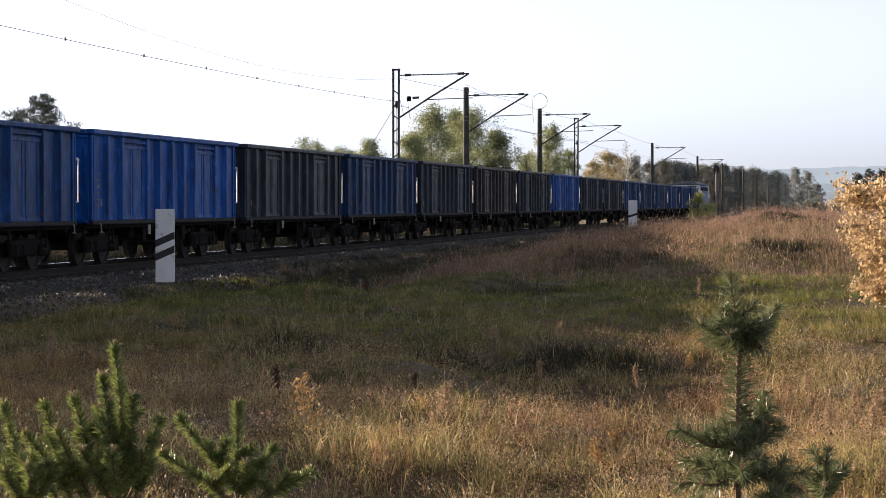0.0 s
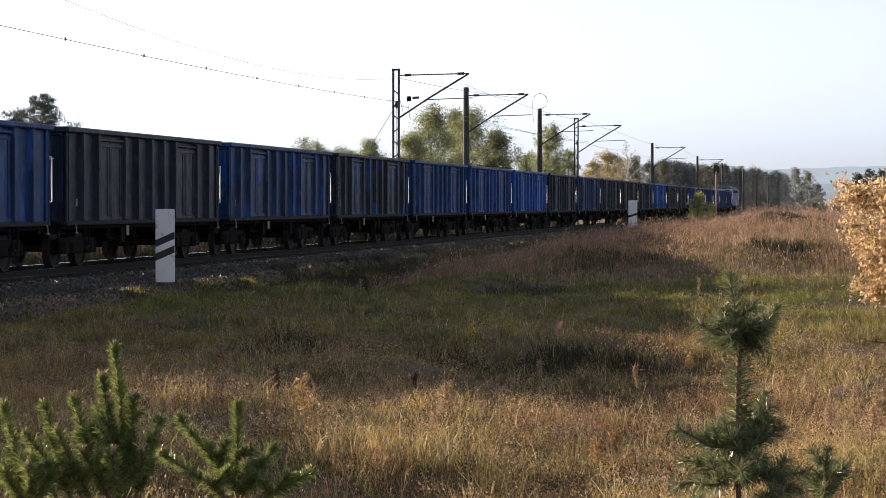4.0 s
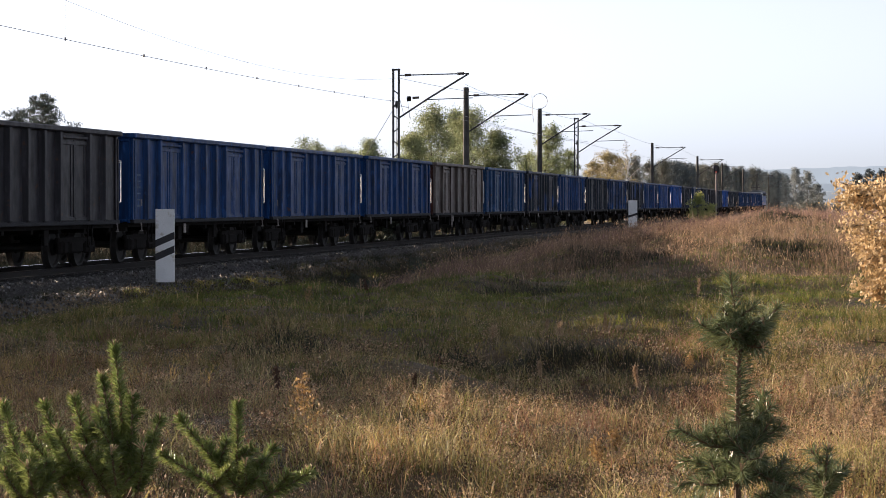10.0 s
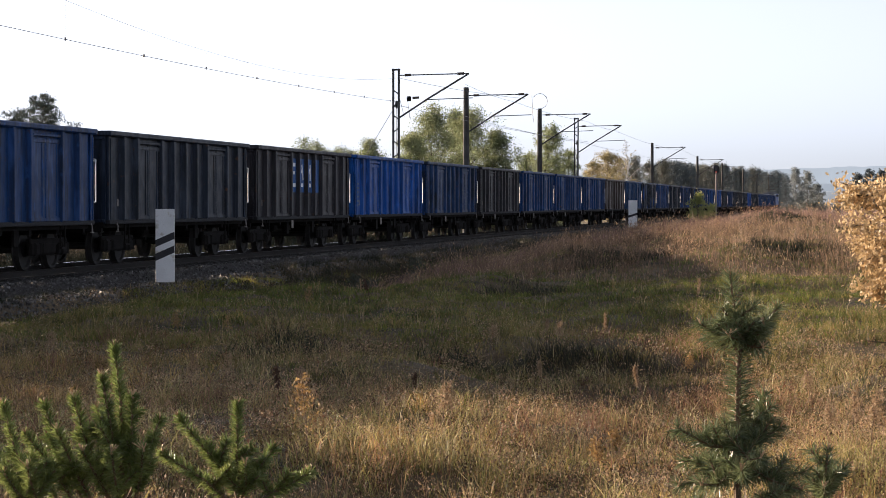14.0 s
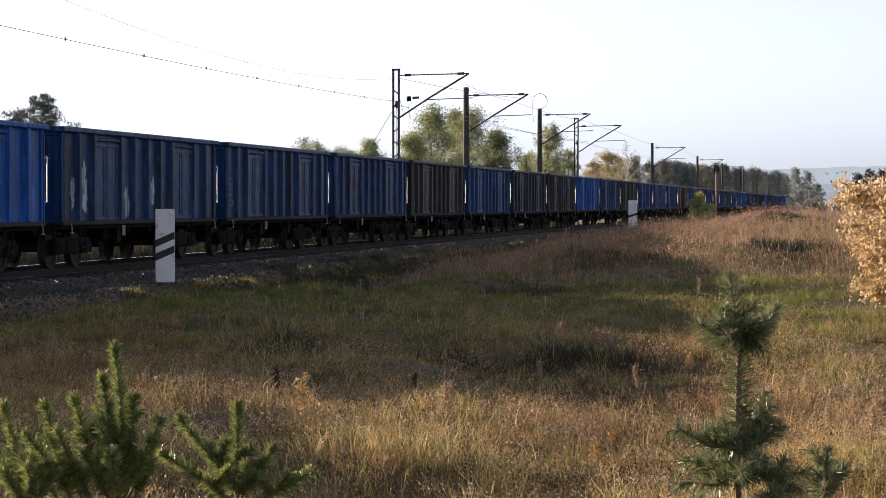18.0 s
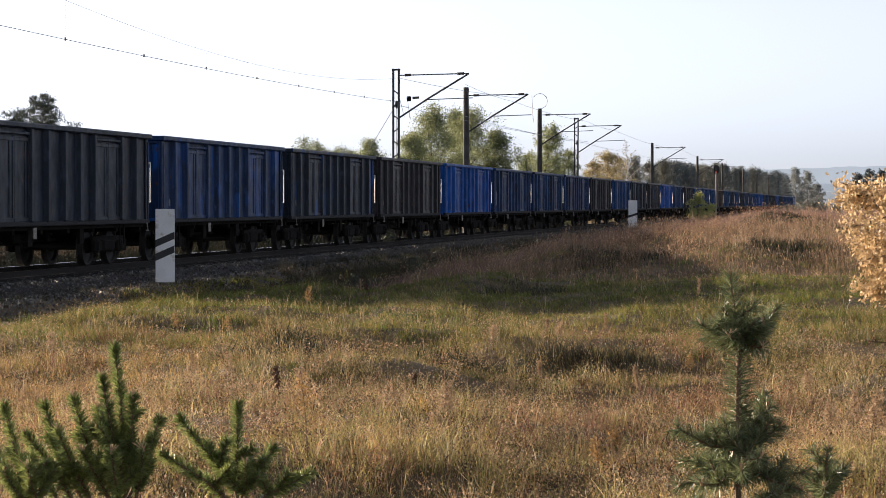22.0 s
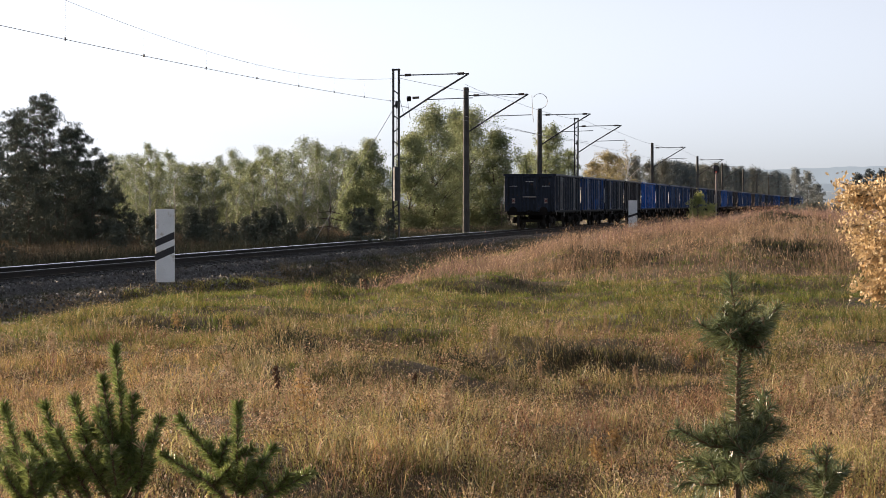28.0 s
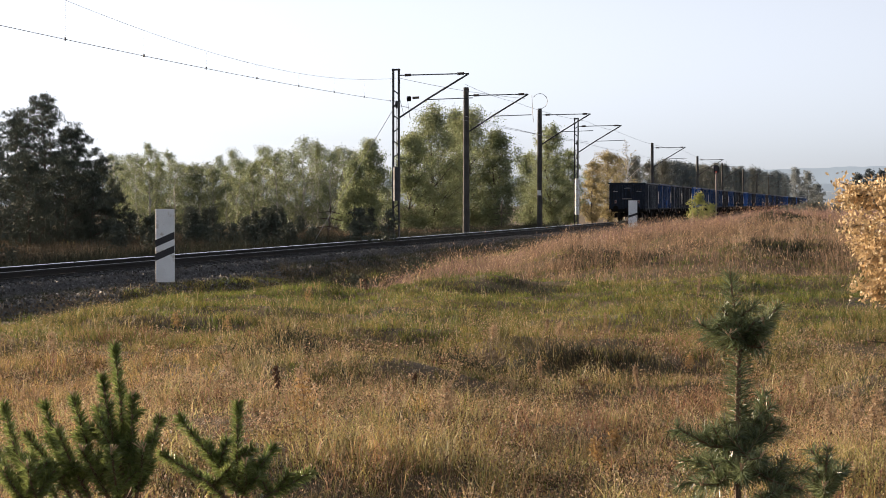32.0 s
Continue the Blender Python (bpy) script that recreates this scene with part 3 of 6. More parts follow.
def build_train():
    for k, col in TRAIN.items():
        w = wagon(col, SAY[col] + " steel open-top freight wagon", k)
        wagons.append((w, k))
        walls = [o for o in w.children if o.name.startswith("side_wall")]
        wall = [o for o in walls if o.location.x > 0][0]
        if k == -16:            # blue panel with pale painted characters, drawn as plain shapes
            w["label"] = "sooty brown-grey steel open-top freight wagon with blue painted panel"
            for q, y in enumerate((-1.6, -0.54, 0.54, 1.55)):
                part("painted_panel", box(B(), 0.006, 0.82, 1.05), P_PANEL, wall, "blue painted panel", pose(0.03, y, 0.3))
                if q < 3:
                    bm = B()
                    box(bm, 0.006, 0.55, 0.12, 0, 0, -0.3)
                    box(bm, 0.006, 0.13, 0.52, 0, -0.18, 0.1)
                    if q == 0:
                        box(bm, 0.006, 0.4, 0.11, 0, 0.05, 0.33)
                        box(bm, 0.006, 0.3, 0.1, 0, 0.02, 0.08)
                    else:
                        box(bm, 0.006, 0.12, 0.5, 0, 0.17, 0.1, 0 if q == 2 else 20)
                        box(bm, 0.006, 0.3, 0.1, 0, 0.0, 0.12, 35)
                    part("painted_shape", bm, M_RAILING, wall, "pale painted shape", pose(0.036, y, 0.3))
            for y in (-1.12, 0, 1.06):
                part("painted_panel", box(B(), 0.004, 0.124, 1.05), P_PANEL, wall, "blue painted panel", pose(0.149, y, 0.3))
        if k == -22:      # pale smears of paint
            w["label"] = "grimy blue steel open-top freight wagon with pale paint smears"
            rs = random.Random(k)
            for q in range(9):
                y, z = rs.choice((-5.7, -4.7, -1.6, -0.55, 0.5)) + rs.uniform(-.12, .12), rs.uniform(-0.6, 0.15)
                bm = B()
                ring = [bm.verts.new((0.003, rs.uniform(0.08, 0.3) * math.cos(a), rs.uniform(0.15, 0.42) * math.sin(a))) for a in np.linspace(0, 5.9, 17)]
                bm.faces.new(ring)
                part("paint_smear", bm, P_SMEAR, wall, "pale paint smear", pose(0.03 + 0.0006 * q, y, z))
        if k % 3 == 0 and col in (P_BRIGHT, P_MID, P_BLUE, P_PALE, P_NAVY, P_MIX):
            rw = random.Random(k + 50)
            for q in range(6):
                bw = rw.uniform(0.2, 0.42)
                part("inscription", box(B(), 0.004, bw, rw.uniform(0.03, 0.07)), P_FADED, wall, "faded pale inscription", pose(0.03, -5.98 + bw / 2, 0.12 - 0.15 * q))
        for y, z in ((-5.6, -0.55),):
            part("data_plate", shared("data_plate", lambda: box(B(), 0.006, 0.12, 0.17), M_LEVER), None, wall, "", pose(0.03, y, z))
        if k == -9:
            hoop = [(0, 0.16 * math.cos(a), 0.24 * math.sin(a)) for a in np.linspace(0, 6.2832, 19)]
            part("brake_hoop", chain(B(), hoop, 0.018, 5), M_LEVER, w, "pale oval hoop below the sill", pose(1.47, -2.4, 0.72))
        if k == -27:            # the last wagon carries red and white end plates
            red = surface("tail_red", (0.13, 0.035, 0.03), (0.08, 0.025, 0.02), 6, 0.7)
            ew = [o for o in w.children if o.name.startswith("end_wall") and o.location.y < 0][0]
            for x in (-0.95, 0.93):
                plate = part("tail_plate", box(B(), 0.17, 0.02, 0.28), M_SOILED, ew, "red and white tail signal plate", pose(x, 0.06, -0.42))
                for zz, rr in ((0, 45), (0.0, -45)):
                    part("stripe", box(B(), 0.05, 0.004, 0.21, 0, 0.013 + 0.001 * (rr > 0), zz, 0, rr, 0), red, plate)
            part("cross_bar", box(B(), 0.78, 0.06, 0.07, bevel=0.012), M_LEVER, ew, "pale worn cross bar", pose(0, 0.11, -0.19))


build_train()


def locomotive():
    blue = paint("loco_blue_paint", (0.03, 0.1, 0.33), (0.03, 0.08, 0.24), rust=0.1)
    pale = paint("loco_pale_paint", (0.6, 0.62, 0.63), (0.48, 0.5, 0.52), rust=0.1)
    roof_m = surface("loco_roof_grey", (0.13, 0.14, 0.15), (0.09, 0.09, 0.1), 2, 0.6)
    glass = bpy.data.materials.new("cab_glass")
    n, l, b = nodes(glass)
    b.inputs["Base Color"].default_value, b.inputs["Roughness"].default_value = (0.02, 0.025, 0.03, 1), 0.06
    w = thing("electric_locomotive", along(15 * PITCH + 10, 0), "blue electric locomotive with pale cab ends", "locomotive")
    part("body", box(B(), 2.9, 17.6, 1.5, 0, 0, 1.95, bevel=0.08), blue, w)
    part("upper_body", box(B(), 2.86, 13.4, 0.75, 0, 0, 3.07, bevel=0.06), blue, w)
    part("roof", box(box(B(), 2.5, 17.0, 0.3, 0, 0, 3.6, bevel=0.14), 1.5, 11, 0.35, 0, 0, 3.75, bevel=0.1), roof_m, w)
    part("underframe", box(B(), 2.7, 18.0, 0.25, 0, 0, 1.1), M_FRAME, w)
    for e in (-1, 1):
        bm = box(B(), 2.86, 2.2, 0.78, 0, e * 7.7, 3.07, bevel=0.08)
        cab = part("cab", bm, pale, w, "pale painted cab")
        for x in (-0.62, 0.62):
            part("windscreen", box(B(), 0.95, 0.03, 0.5, x, e * 8.81, 3.1), glass, cab)
        for x in (-1.44, 1.44):
            part("side_window", box(B(), 0.03, 0.7, 0.45, x, e * 7.6, 3.12), glass, cab)
            part("buffer", shared("buffer", buffer_mesh, M_FRAME), None, w, "", pose(x * 0.61, e * 8.95, 1.06, 0, 0, 0 if e > 0 else 180))
        part("pale_band", box(B(), 2.94, 2.0, 0.5, 0, e * 7.75, 2.3), pale, w, "pale paint band")
        for x in (-0.8, 0.8):
            part("lamp", rod(B(), (x, e * 8.78, 1.75), (x, e * 8.9, 1.75), 0.13, seg=12), M_WHITE, w)
        bm = B()
        for x in (-0.55, 0.55):
            chain(bm, [(x, e * 4.4, 3.95), (x * 1.1, e * 5.9, 4.15), (x * 0.8, e * 4.5, 4.35)], 0.035)
        rod(bm, (-0.85, e * 4.5, 4.38), (0.85, e * 4.5, 4.38), 0.045)
        part("pantograph", bm, M_STEEL, w)
        bg = part("bogie", box(B(), 2.3, 4.2, 0.45, 0, 0, 0.1, bevel=0.06), M_FRAME, w, "", pose(0, e * 5.2, 0.62))
        for y in (-1.7, 0, 1.7):
            part("wheelset", rod(rod(B(), (-0.82, 0, 0), (-0.68, 0, 0), 0.6, seg=24), (0.68, 0, 0), (0.82, 0, 0), 0.6, seg=24), M_WHEEL, bg, "", pose(0, y, -0.02))
    for y in (-5, -3, -1, 1, 3, 5):
        for x in (-1.45, 1.45):
            part("grille", box(B(), 0.03, 1.2, 0.4, x, y, 3.1), M_FRAME, w)
    wagons.append((w, None))


locomotive()


# ---- line-side things ----
def marker_board(px_s, lat, w, h, base, stripes, label):
    p = at(px_s, lat)
    b = thing("marker_board", pose(p.x, p.y, base, 0, 0, -2), label, "railway sign", "striped marker boards")
    part("board", box(B(), w, 0.035, h, 0, 0, h / 2, bevel=0.006), M_BOARD, b)
    for z in stripes:
        bm = B()
        t, r = 0.16, 0.187
        v = [bm.verts.new(q) for q in ((-w / 2, -0.021, z), (w / 2, -0.021, z + r), (w / 2, -0.021, z + r + t), (-w / 2, -0.021, z + t))]
        u = [bm.verts.new((q.co.x, -0.0178, q.co.z)) for q in v]
        bm.faces.new(v)
        for i in range(4):
            bm.faces.new((v[i], u[i], u[(i + 1) % 4], v[(i + 1) % 4]))
        part("stripe", bm, M_BLACK, b, "black diagonal stripe")
    for x in (-w * 0.3, w * 0.3):
        part("leg", box(B(), 0.06, 0.06, h * 0.8 + 0.35, x, 0.05, h * 0.4 - 0.17), M_STEEL, b)


marker_board(-0.13, 3.5, 0.425, 1.63, -0.286, (0.475, 0.78), "white board with two black diagonal stripes beside track")
marker_board(112.2, 3.5, 0.6, 1.9, -0.22, (0.72,), "white board with one black diagonal stripe beside track")


def signal():
    p = at(208, 3.5)
    b = thing("signal_mast", pose(p.x, p.y, -0.4, 0, 0, 0), "colour light signal with black head on pale mast", "railway signal")
    part("mast", rod(B(), (0, 0, 0), (0, 0, 5.2), 0.11, 0.1, 10), M_SOILED, b, "pale grey mast")
    head = part("signal_head", box(B(), 0.62, 0.12, 0.95, 0, 0, 5.5, bevel=0.16), M_BLACK, b)
    red = bpy.data.materials.new("red_lens_glow")
    n, l, q = nodes(red)
    q.inputs["Base Color"].default_value = (0.6, 0.05, 0.03, 1)
    q.inputs["Emission Color"].default_value, q.inputs["Emission Strength"].default_value = (1, 0.15, 0.06, 1), 0.12
    for z, mt in ((5.78, M_STEEL), (5.5, M_STEEL), (5.22, red)):
        part("lens", rod(B(), (0, -0.1, z), (0, -0.06, z), 0.07, seg=14), mt, head, "lit red lens" if mt is red else "")
    part("ladder", chain(B(), [(0.25, 0.1, 0), (0.25, 0.1, 5)], 0.025), M_STEEL, b)


signal()


def cantilever(b, z, reach=3.5, tail=0.0):
    """A raking arm over the track, with its tie, insulators and registration rod; +x points to the track."""
    part("raking_strut", chain(B(), [(0.1, 0, z - 2.1), (reach * 0.45, 0, z - 1.15), (reach, 0, z)], 0.045), M_STEEL, b)
    part("tie_rod", rod(B(), (0.1, 0, z - 0.06), (reach, 0, z), 0.028), M_STEEL, b)
    for x in (0.42, reach - 0.55):
        part("insulator", rod(B(), (x, 0, z - 0.06 + x * 0.017), (x + 0.3, 0, z - 0.055 + (x + .3) * 0.017), 0.065, seg=8), M_BARK, b)
    part("registration_arm", chain(B(), [(reach * 0.4, 0, z - 1.22), (reach * 1.05, 0, z - 1.15)], 0.022), M_STEEL, b)


def mast(s, h, lattice, z_arm, weights=None, reach=3.5):
    p = at(s, -3.0)
    name = "lattice_catenary_mast" if lattice else "concrete_catenary_mast"
    lab = "dark steel lattice catenary mast with raking arm" if lattice else "dark concrete catenary mast with raking arm"
    b = thing(name, pose(p.x, p.y, -0.55, 0, 0, -math.degrees(TH)), lab, "catenary mast", "catenary masts")
    if lattice:
        for x in (-0.135, 0.135):
            part("chord", box(B(), 0.085, 0.14, h + 0.55, x, 0, (h + 0.55) / 2), M_STEEL, b)
        q = 0
        while 0.6 + q * 0.6 < h - 0.2:
            z = 0.6 + q * 0.6
            part("lacing_bar", box(B(), 0.25, 0.08, 0.05, 0, 0, z + 0.1, 0, 38 if q % 2 else -38), M_STEEL, b)
            q += 1
        part("cap", box(B(), 0.38, 0.18, 0.08, 0, 0, h + 0.5), M_STEEL, b)
    else:
        part("pole", rod(B(), (0, 0, 0), (0, 0, h + 0.55), 0.2, 0.15, 10), M_MAST, b)
    cantilever(b, z_arm + 0.55, reach)
    part("footing", box(B(), 0.8, 0.8, 0.4, 0, 0, 0.1, bevel=0.04), M_SLEEPER, b)
    if s == 113.2:
        part("number_plate", box(B(), 0.26, 0.02, 0.34, 0, -0.22, 2.75), M_WHITE, b, "small white plate")
    if s == 60.96:
        part("wheel_tensioner", box(B(), 0.2, 0.16, 0.24, 0.62, 0, 6.98, bevel=0.04), M_FRAME, b, "dark tensioning wheel box")
        part("tension_cable", chain(B(), [(0.2, 0, 6.9), (0.4, 0, 6.1), (0.55, 0, 6.9), (0.68, 0, 6.0)], 0.014, 4), M_STEEL, b)
        part("insulator", rod(B(), (0.8, 0, 7.02), (1.1, 0, 7.03), 0.06, seg=8), M_BARK, b)
    if s == 81.7:
        ring = [(reach + 0.15 + 0.42 * math.cos(a) + 0.5, 0, z_arm + 0.15 + 0.42 * math.sin(a)) for a in np.linspace(2.6, -1.8, 14)]
        part("jumper_loop", chain(B(), ring, 0.014, 4), M_WIRE, b, "looped jumper wire")
        part("jumper_loop", chain(B(), [(reach + 0.2, 0, z_arm + 0.5), (reach + 0.25, 0, z_arm - 0.6), (reach + 0.3, 0, z_arm - 1.0)], 0.014, 4), M_WIRE, b, "looped jumper wire")
    if weights:
        z0, z1, mt = weights
        part("tension_weight", rod(B(), (0.1, -0.32, z0 + 0.55), (0.1, -0.32, z1 + 0.55), 0.17, seg=12), mt, b, "stack of tension weights")
        part("weight_rope", rod(B(), (0.1, -0.32, z1 + 0.5), (0.1, -0.32, 6.6), 0.02), M_STEEL, b)
        part("pulley", rod(B(), (0.05, -0.32, 6.7), (0.15, -0.32, 6.7), 0.18, seg=14), M_STEEL, b)
    return b


MASTS = ((60.96, 7.86, 1, 7.6, (1.6, 3.2, M_STEEL)), (81.7, 7.95, 0, 7.55, None), (113.2, 7.95, 0, 7.6, None), (135.0, 8.1, 1, 7.5, (0.6, 3.4, M_WHITE)),
         (204.3, 7.85, 0, 7.4, None), (276.2, 7.85, 0, 7.4, None), (335.7, 7.9, 0, 7.4, None), (405, 7.9, 0, 7.4, None), (465, 7.9, 0, 7.4, None),
         (532, 7.9, 0, 7.4, None), (600, 7.9, 0, 7.4, None), (-66, 7.9, 0, 7.4, None))
for _s, _h, _l, _z, _w in MASTS:
    mast(_s, _h, _l, _z, _w)


def wires():
    def run(name, a, b, sag, r, label):
        a, b = Vector(a), Vector(b)
        pts = []
        for i in range(25):
            t = i / 24
            p = a.lerp(b, t)
            p.z -= 4 * sag * t * (1 - t)
            pts.append(p)
        ob = part(name, chain(B(), pts, r, 4), M_WIRE, None)
        tagged(ob, label, "overhead wire", "overhead wires")
        return pts
    s0 = 60.96
    # the near section: contact wire rising to its anchor mast, and its messenger wire
    lo = run("contact_wire", at(-66, 0.2, 5.35), at(-1, 0.0, 5.40), 0.05, 0.011, "thin contact wire over the track")
    lo = run("contact_wire", at(-1, 0.0, 5.40), at(s0, -2.9, 6.28), 0.12, 0.0075, "thin contact wire rising to an anchor mast")
    run("messenger_wire", at(-66, 0.1, 7.1), at(-6, 0.3, 6.75), 0.5, 0.007, "thin messenger wire over the track")
    hi = run("messenger_wire", at(-6, 0.3, 6.75), at(s0, -2.9, 7.42), 0.95, 0.0045, "thin messenger wire over the track")
    bm = B()
    for i in range(2, 24, 3):
        p = lo[i]
        q = min(hi, key=lambda h: (h.xy - p.xy).length)
        rod(bm, p, (p.x, p.y, q.z), 0.004, seg=3)
    tagged(part("dropper_wires", bm, M_WIRE), "thin droppers between contact and messenger wire", "overhead wire", kind="stuff")
    bm = B()
    for i in range(1, 24):
        if i % 3 == 2:
            rod(bm, lo[i] - Vector((0, 0, 0.03)), lo[i] + Vector((0, 0, 0.05)), 0.024, seg=5)
    tagged(part("wire_clamps", bm, M_WIRE), "small clamps on the contact wire", "wire clamp", kind="stuff")
    # sections further on
    knots = [(60.96, 0.3), (81.7, -0.2), (113.2, 0.2), (135, 0), (204.3, 0.2), (276.2, -0.2), (335.7, 0.2), (405, -0.2), (465, 0.2), (532, -0.2), (600, 0.2), (660, -0.2)]
    for (a, la), (b, lb) in zip(knots, knots[1:]):
        run("contact_wire", at(a, la, 5.6), at(b, lb, 5.6), 0.05, 0.011, "thin contact wire over the track")
        run("messenger_wire", at(a, la, 7.1), at(b, lb, 7.1), 0.004 * (b - a), 0.009, "thin messenger wire over the track")
    run("messenger_wire", at(60.96, -2.8, 7.4), at(81.7, 0.3, 7.3), 0.1, 0.009, "thin messenger wire over the track")
    run("contact_wire", at(60.96, -2.8, 6.1), at(113.2, 0.3, 5.7), 0.15, 0.011, "thin contact wire over the track")
    run("stay_wire", at(60.96, -3.1, 6.0), at(48, -4.2, -0.4), 0.0, 0.014, "steel stay wire of the anchor mast")


wires()


# ---- trees ----
# aspen and birch leaves are paled and greyed a little for haze
L_ASPEN = leafy("aspen_leaves", [(0.149, 0.178, 0.098), (0.218, 0.253, 0.127), (0.299, 0.328, 0.167), (0.425, 0.42, 0.224)], 0.5, 0.3)
L_BIRCH = leafy("young_birch_leaves", [(0.14, 0.165, 0.095), (0.18, 0.21, 0.115), (0.235, 0.26, 0.135), (0.31, 0.305, 0.155)], 0.6, 0.12)
L_YELLOW = leafy("yellow_leaves", [(0.24, 0.21, 0.11), (0.36, 0.3, 0.15), (0.43, 0.36, 0.18), (0.3, 0.24, 0.13)], 0.45, 0.2)
# needles lightened in colour to stand in for haze
L_PINE = leafy("haze_lifted_pine_needles", [(0.05, 0.062, 0.05), (0.07, 0.084, 0.062), (0.096, 0.11, 0.077)], 0.1, 0.3, 0.75, 0.85)
L_WOOD = leafy("mixed_wood_leaves", [(0.12, 0.13, 0.115), (0.155, 0.16, 0.135), (0.21, 0.195, 0.155)], 0.4, 0.05)
# blue-grey cast of the far wood is haze put into leaf colour
L_FAR = leafy("haze_blue_wood_leaves", [(0.08, 0.105, 0.115), (0.105, 0.13, 0.14), (0.135, 0.155, 0.16)], 0.35, 0.05)
# pale grey leaves that carry the haze in their colour
L_HAZY = leafy("haze_coloured_leaves", [(0.24, 0.265, 0.265), (0.28, 0.3, 0.29), (0.32, 0.33, 0.31)], 0.45, 0.05)
L_LIME = leafy("yellow_green_bush_leaves", [(0.24, 0.28, 0.09), (0.36, 0.38, 0.13), (0.48, 0.46, 0.18)], 0.5, 0.6)
L_OAK = leafy("yellow_oak_leaves", [(0.4, 0.25, 0.12), (0.58, 0.42, 0.22), (0.72, 0.55, 0.32), (0.45, 0.29, 0.14)], 0.4, 1.5, 0.65, 0.45)


def spot(px, depth):
    """Ground place on the way to a point of the picture's width, at that distance."""
    return (px - 784) * depth / 4299.0, depth


def tree(name, px, depth, top, width, leaves, bark, n, leaf, label, category="tree", group="", low=0.15, seed=1, kind="leaf", dense=0.35, thin=None):
    """A tree: top is the height of its tip above rail level, width its crown's."""
    rng = np.random.RandomState(seed)
    x, y = spot(px, depth)
    z0 = gz1(x, y)
    h = top - z0
    b = thing(name, pose(x, y, z0 - 0.1), label, category, group)
    bm = B()
    tr = [Vector((0, 0, 0))]
    for i in range(1, 8):
        tr.append(tr[-1] * 0.6 + Vector((rng.normal() * 0.014 * h, rng.normal() * 0.014 * h, 0)))
        tr[-1].z = h * i / 7.3
    r0 = 0.011 * h + 0.025
    chain(bm, tr, r0, 7, 0.15)
    # limbs rise from the trunk; small clumps of leaves sit along their outer part and at their twigs
    limbs = max(14, int(h * {"leaf": 4.2, "pad": 6.5, "pine": 5.5}[kind]))
    lob = [(rng.uniform(0, 6.283), rng.uniform(0.15, 0.4)) for _ in range(4)]
    cs, sg = [], []
    for i in range(limbs):
        g = (i + rng.uniform(0, 1)) / limbs
        az = i * 2.4 + rng.uniform(-.7, .7)
        if kind == "leaf":
            R = max(0.1, 1 - (abs(g - 0.36) / (0.42 if g < 0.36 else 0.66)) ** 2.0)
        elif kind == "pad":
            R = max(0.12, 1 - (abs(g - 0.3) / (0.5 if g < 0.3 else 0.78)) ** 2.4) * rng.uniform(0.55, 1.1)
        else:
            R = (1.03 - g) ** 0.8 * (0.72 + 0.28 * math.cos(g * 34))
        R *= width / 2 * (1 + 0.6 * sum(b_ * math.sin((j + 1) * az + a_ + 5 * g) for j, (a_, b_) in enumerate(lob))) * rng.uniform(0.75, 1.1)
        zc = h * (low + (0.965 - low) * g)
        rise = {"leaf": 0.75, "pad": 0.45, "pine": 0.3}[kind] * R
        o = tr[min(6, int(7.3 * max(0, zc - rise) / h))].lerp(tr[7], 0.02)
        o = Vector((o.x, o.y, max(0.05, zc - rise)))
        e = Vector((math.cos(az) * R, math.sin(az) * R, min(zc + 0.12 * R, h)))
        m = o.lerp(e, 0.55) + Vector((0, 0, -0.1 * R if kind != "leaf" else 0.05 * R))
        chain(bm, [o, m, e], r0 * 0.34 * (1 - 0.75 * g) + 0.007, 4, 0.3)
        twigs = {"leaf": 9, "pad": 10, "pine": 5}[kind]
        for q in range(twigs):
            f = 0.35 + 0.65 * (q + rng.uniform(0, 1)) / twigs
            c = (o.lerp(m, f / 0.55) if f < 0.55 else m.lerp(e, (f - 0.55) / 0.45))
            d = Vector((rng.normal(), rng.normal(), rng.normal() * 0.5 + (0.35 if kind == "pad" else 0.2))) * 0.085 * width
            c2 = c + d
            c2.z = min(max(c2.z, 0.15), h)
            if q % 3 == 0:
                chain(bm, [c, c2], 0.006 + 0.0012 * h, 3, 0.5)
            cs.append(tuple(c2))
            sg.append(rng.uniform(0.6, 1.25) * (0.038 * width + 0.06 if kind == "leaf" else 0.014 * width + 0.05 if kind == "pad" else 0.05 * width + 0.03))
    for q in range(5):
        cs.append((tr[7].x, tr[7].y, h * (1 - 0.03 * q)))
        sg.append(0.03 * width + 0.03)
    part("trunk", bm, bark, b)
    c, sg = np.array(cs), np.array(sg)
    wt = sg ** 1.5
    pick = rng.choice(len(c), n, p=wt / wt.sum())
    p = c[pick] + rng.normal(size=(n, 3)) * sg[pick][:, None] * np.array([1, 1, 0.85 if kind == "leaf" else 0.6]) * (dense / 0.4)
    p[:, 2] = np.maximum(p[:, 2], 0.12)
    size = leaf * rng.uniform(0.6, 1.4, n)
    part("crown", flakes("crown", p, size, thin or (0.7 if kind == "leaf" else 0.3), leaves, rng, {"leaf": None, "pad": np.array([0, 0, 0.9]), "pine": np.array([0, 0, 0.4])}[kind]), None, b)
    return b


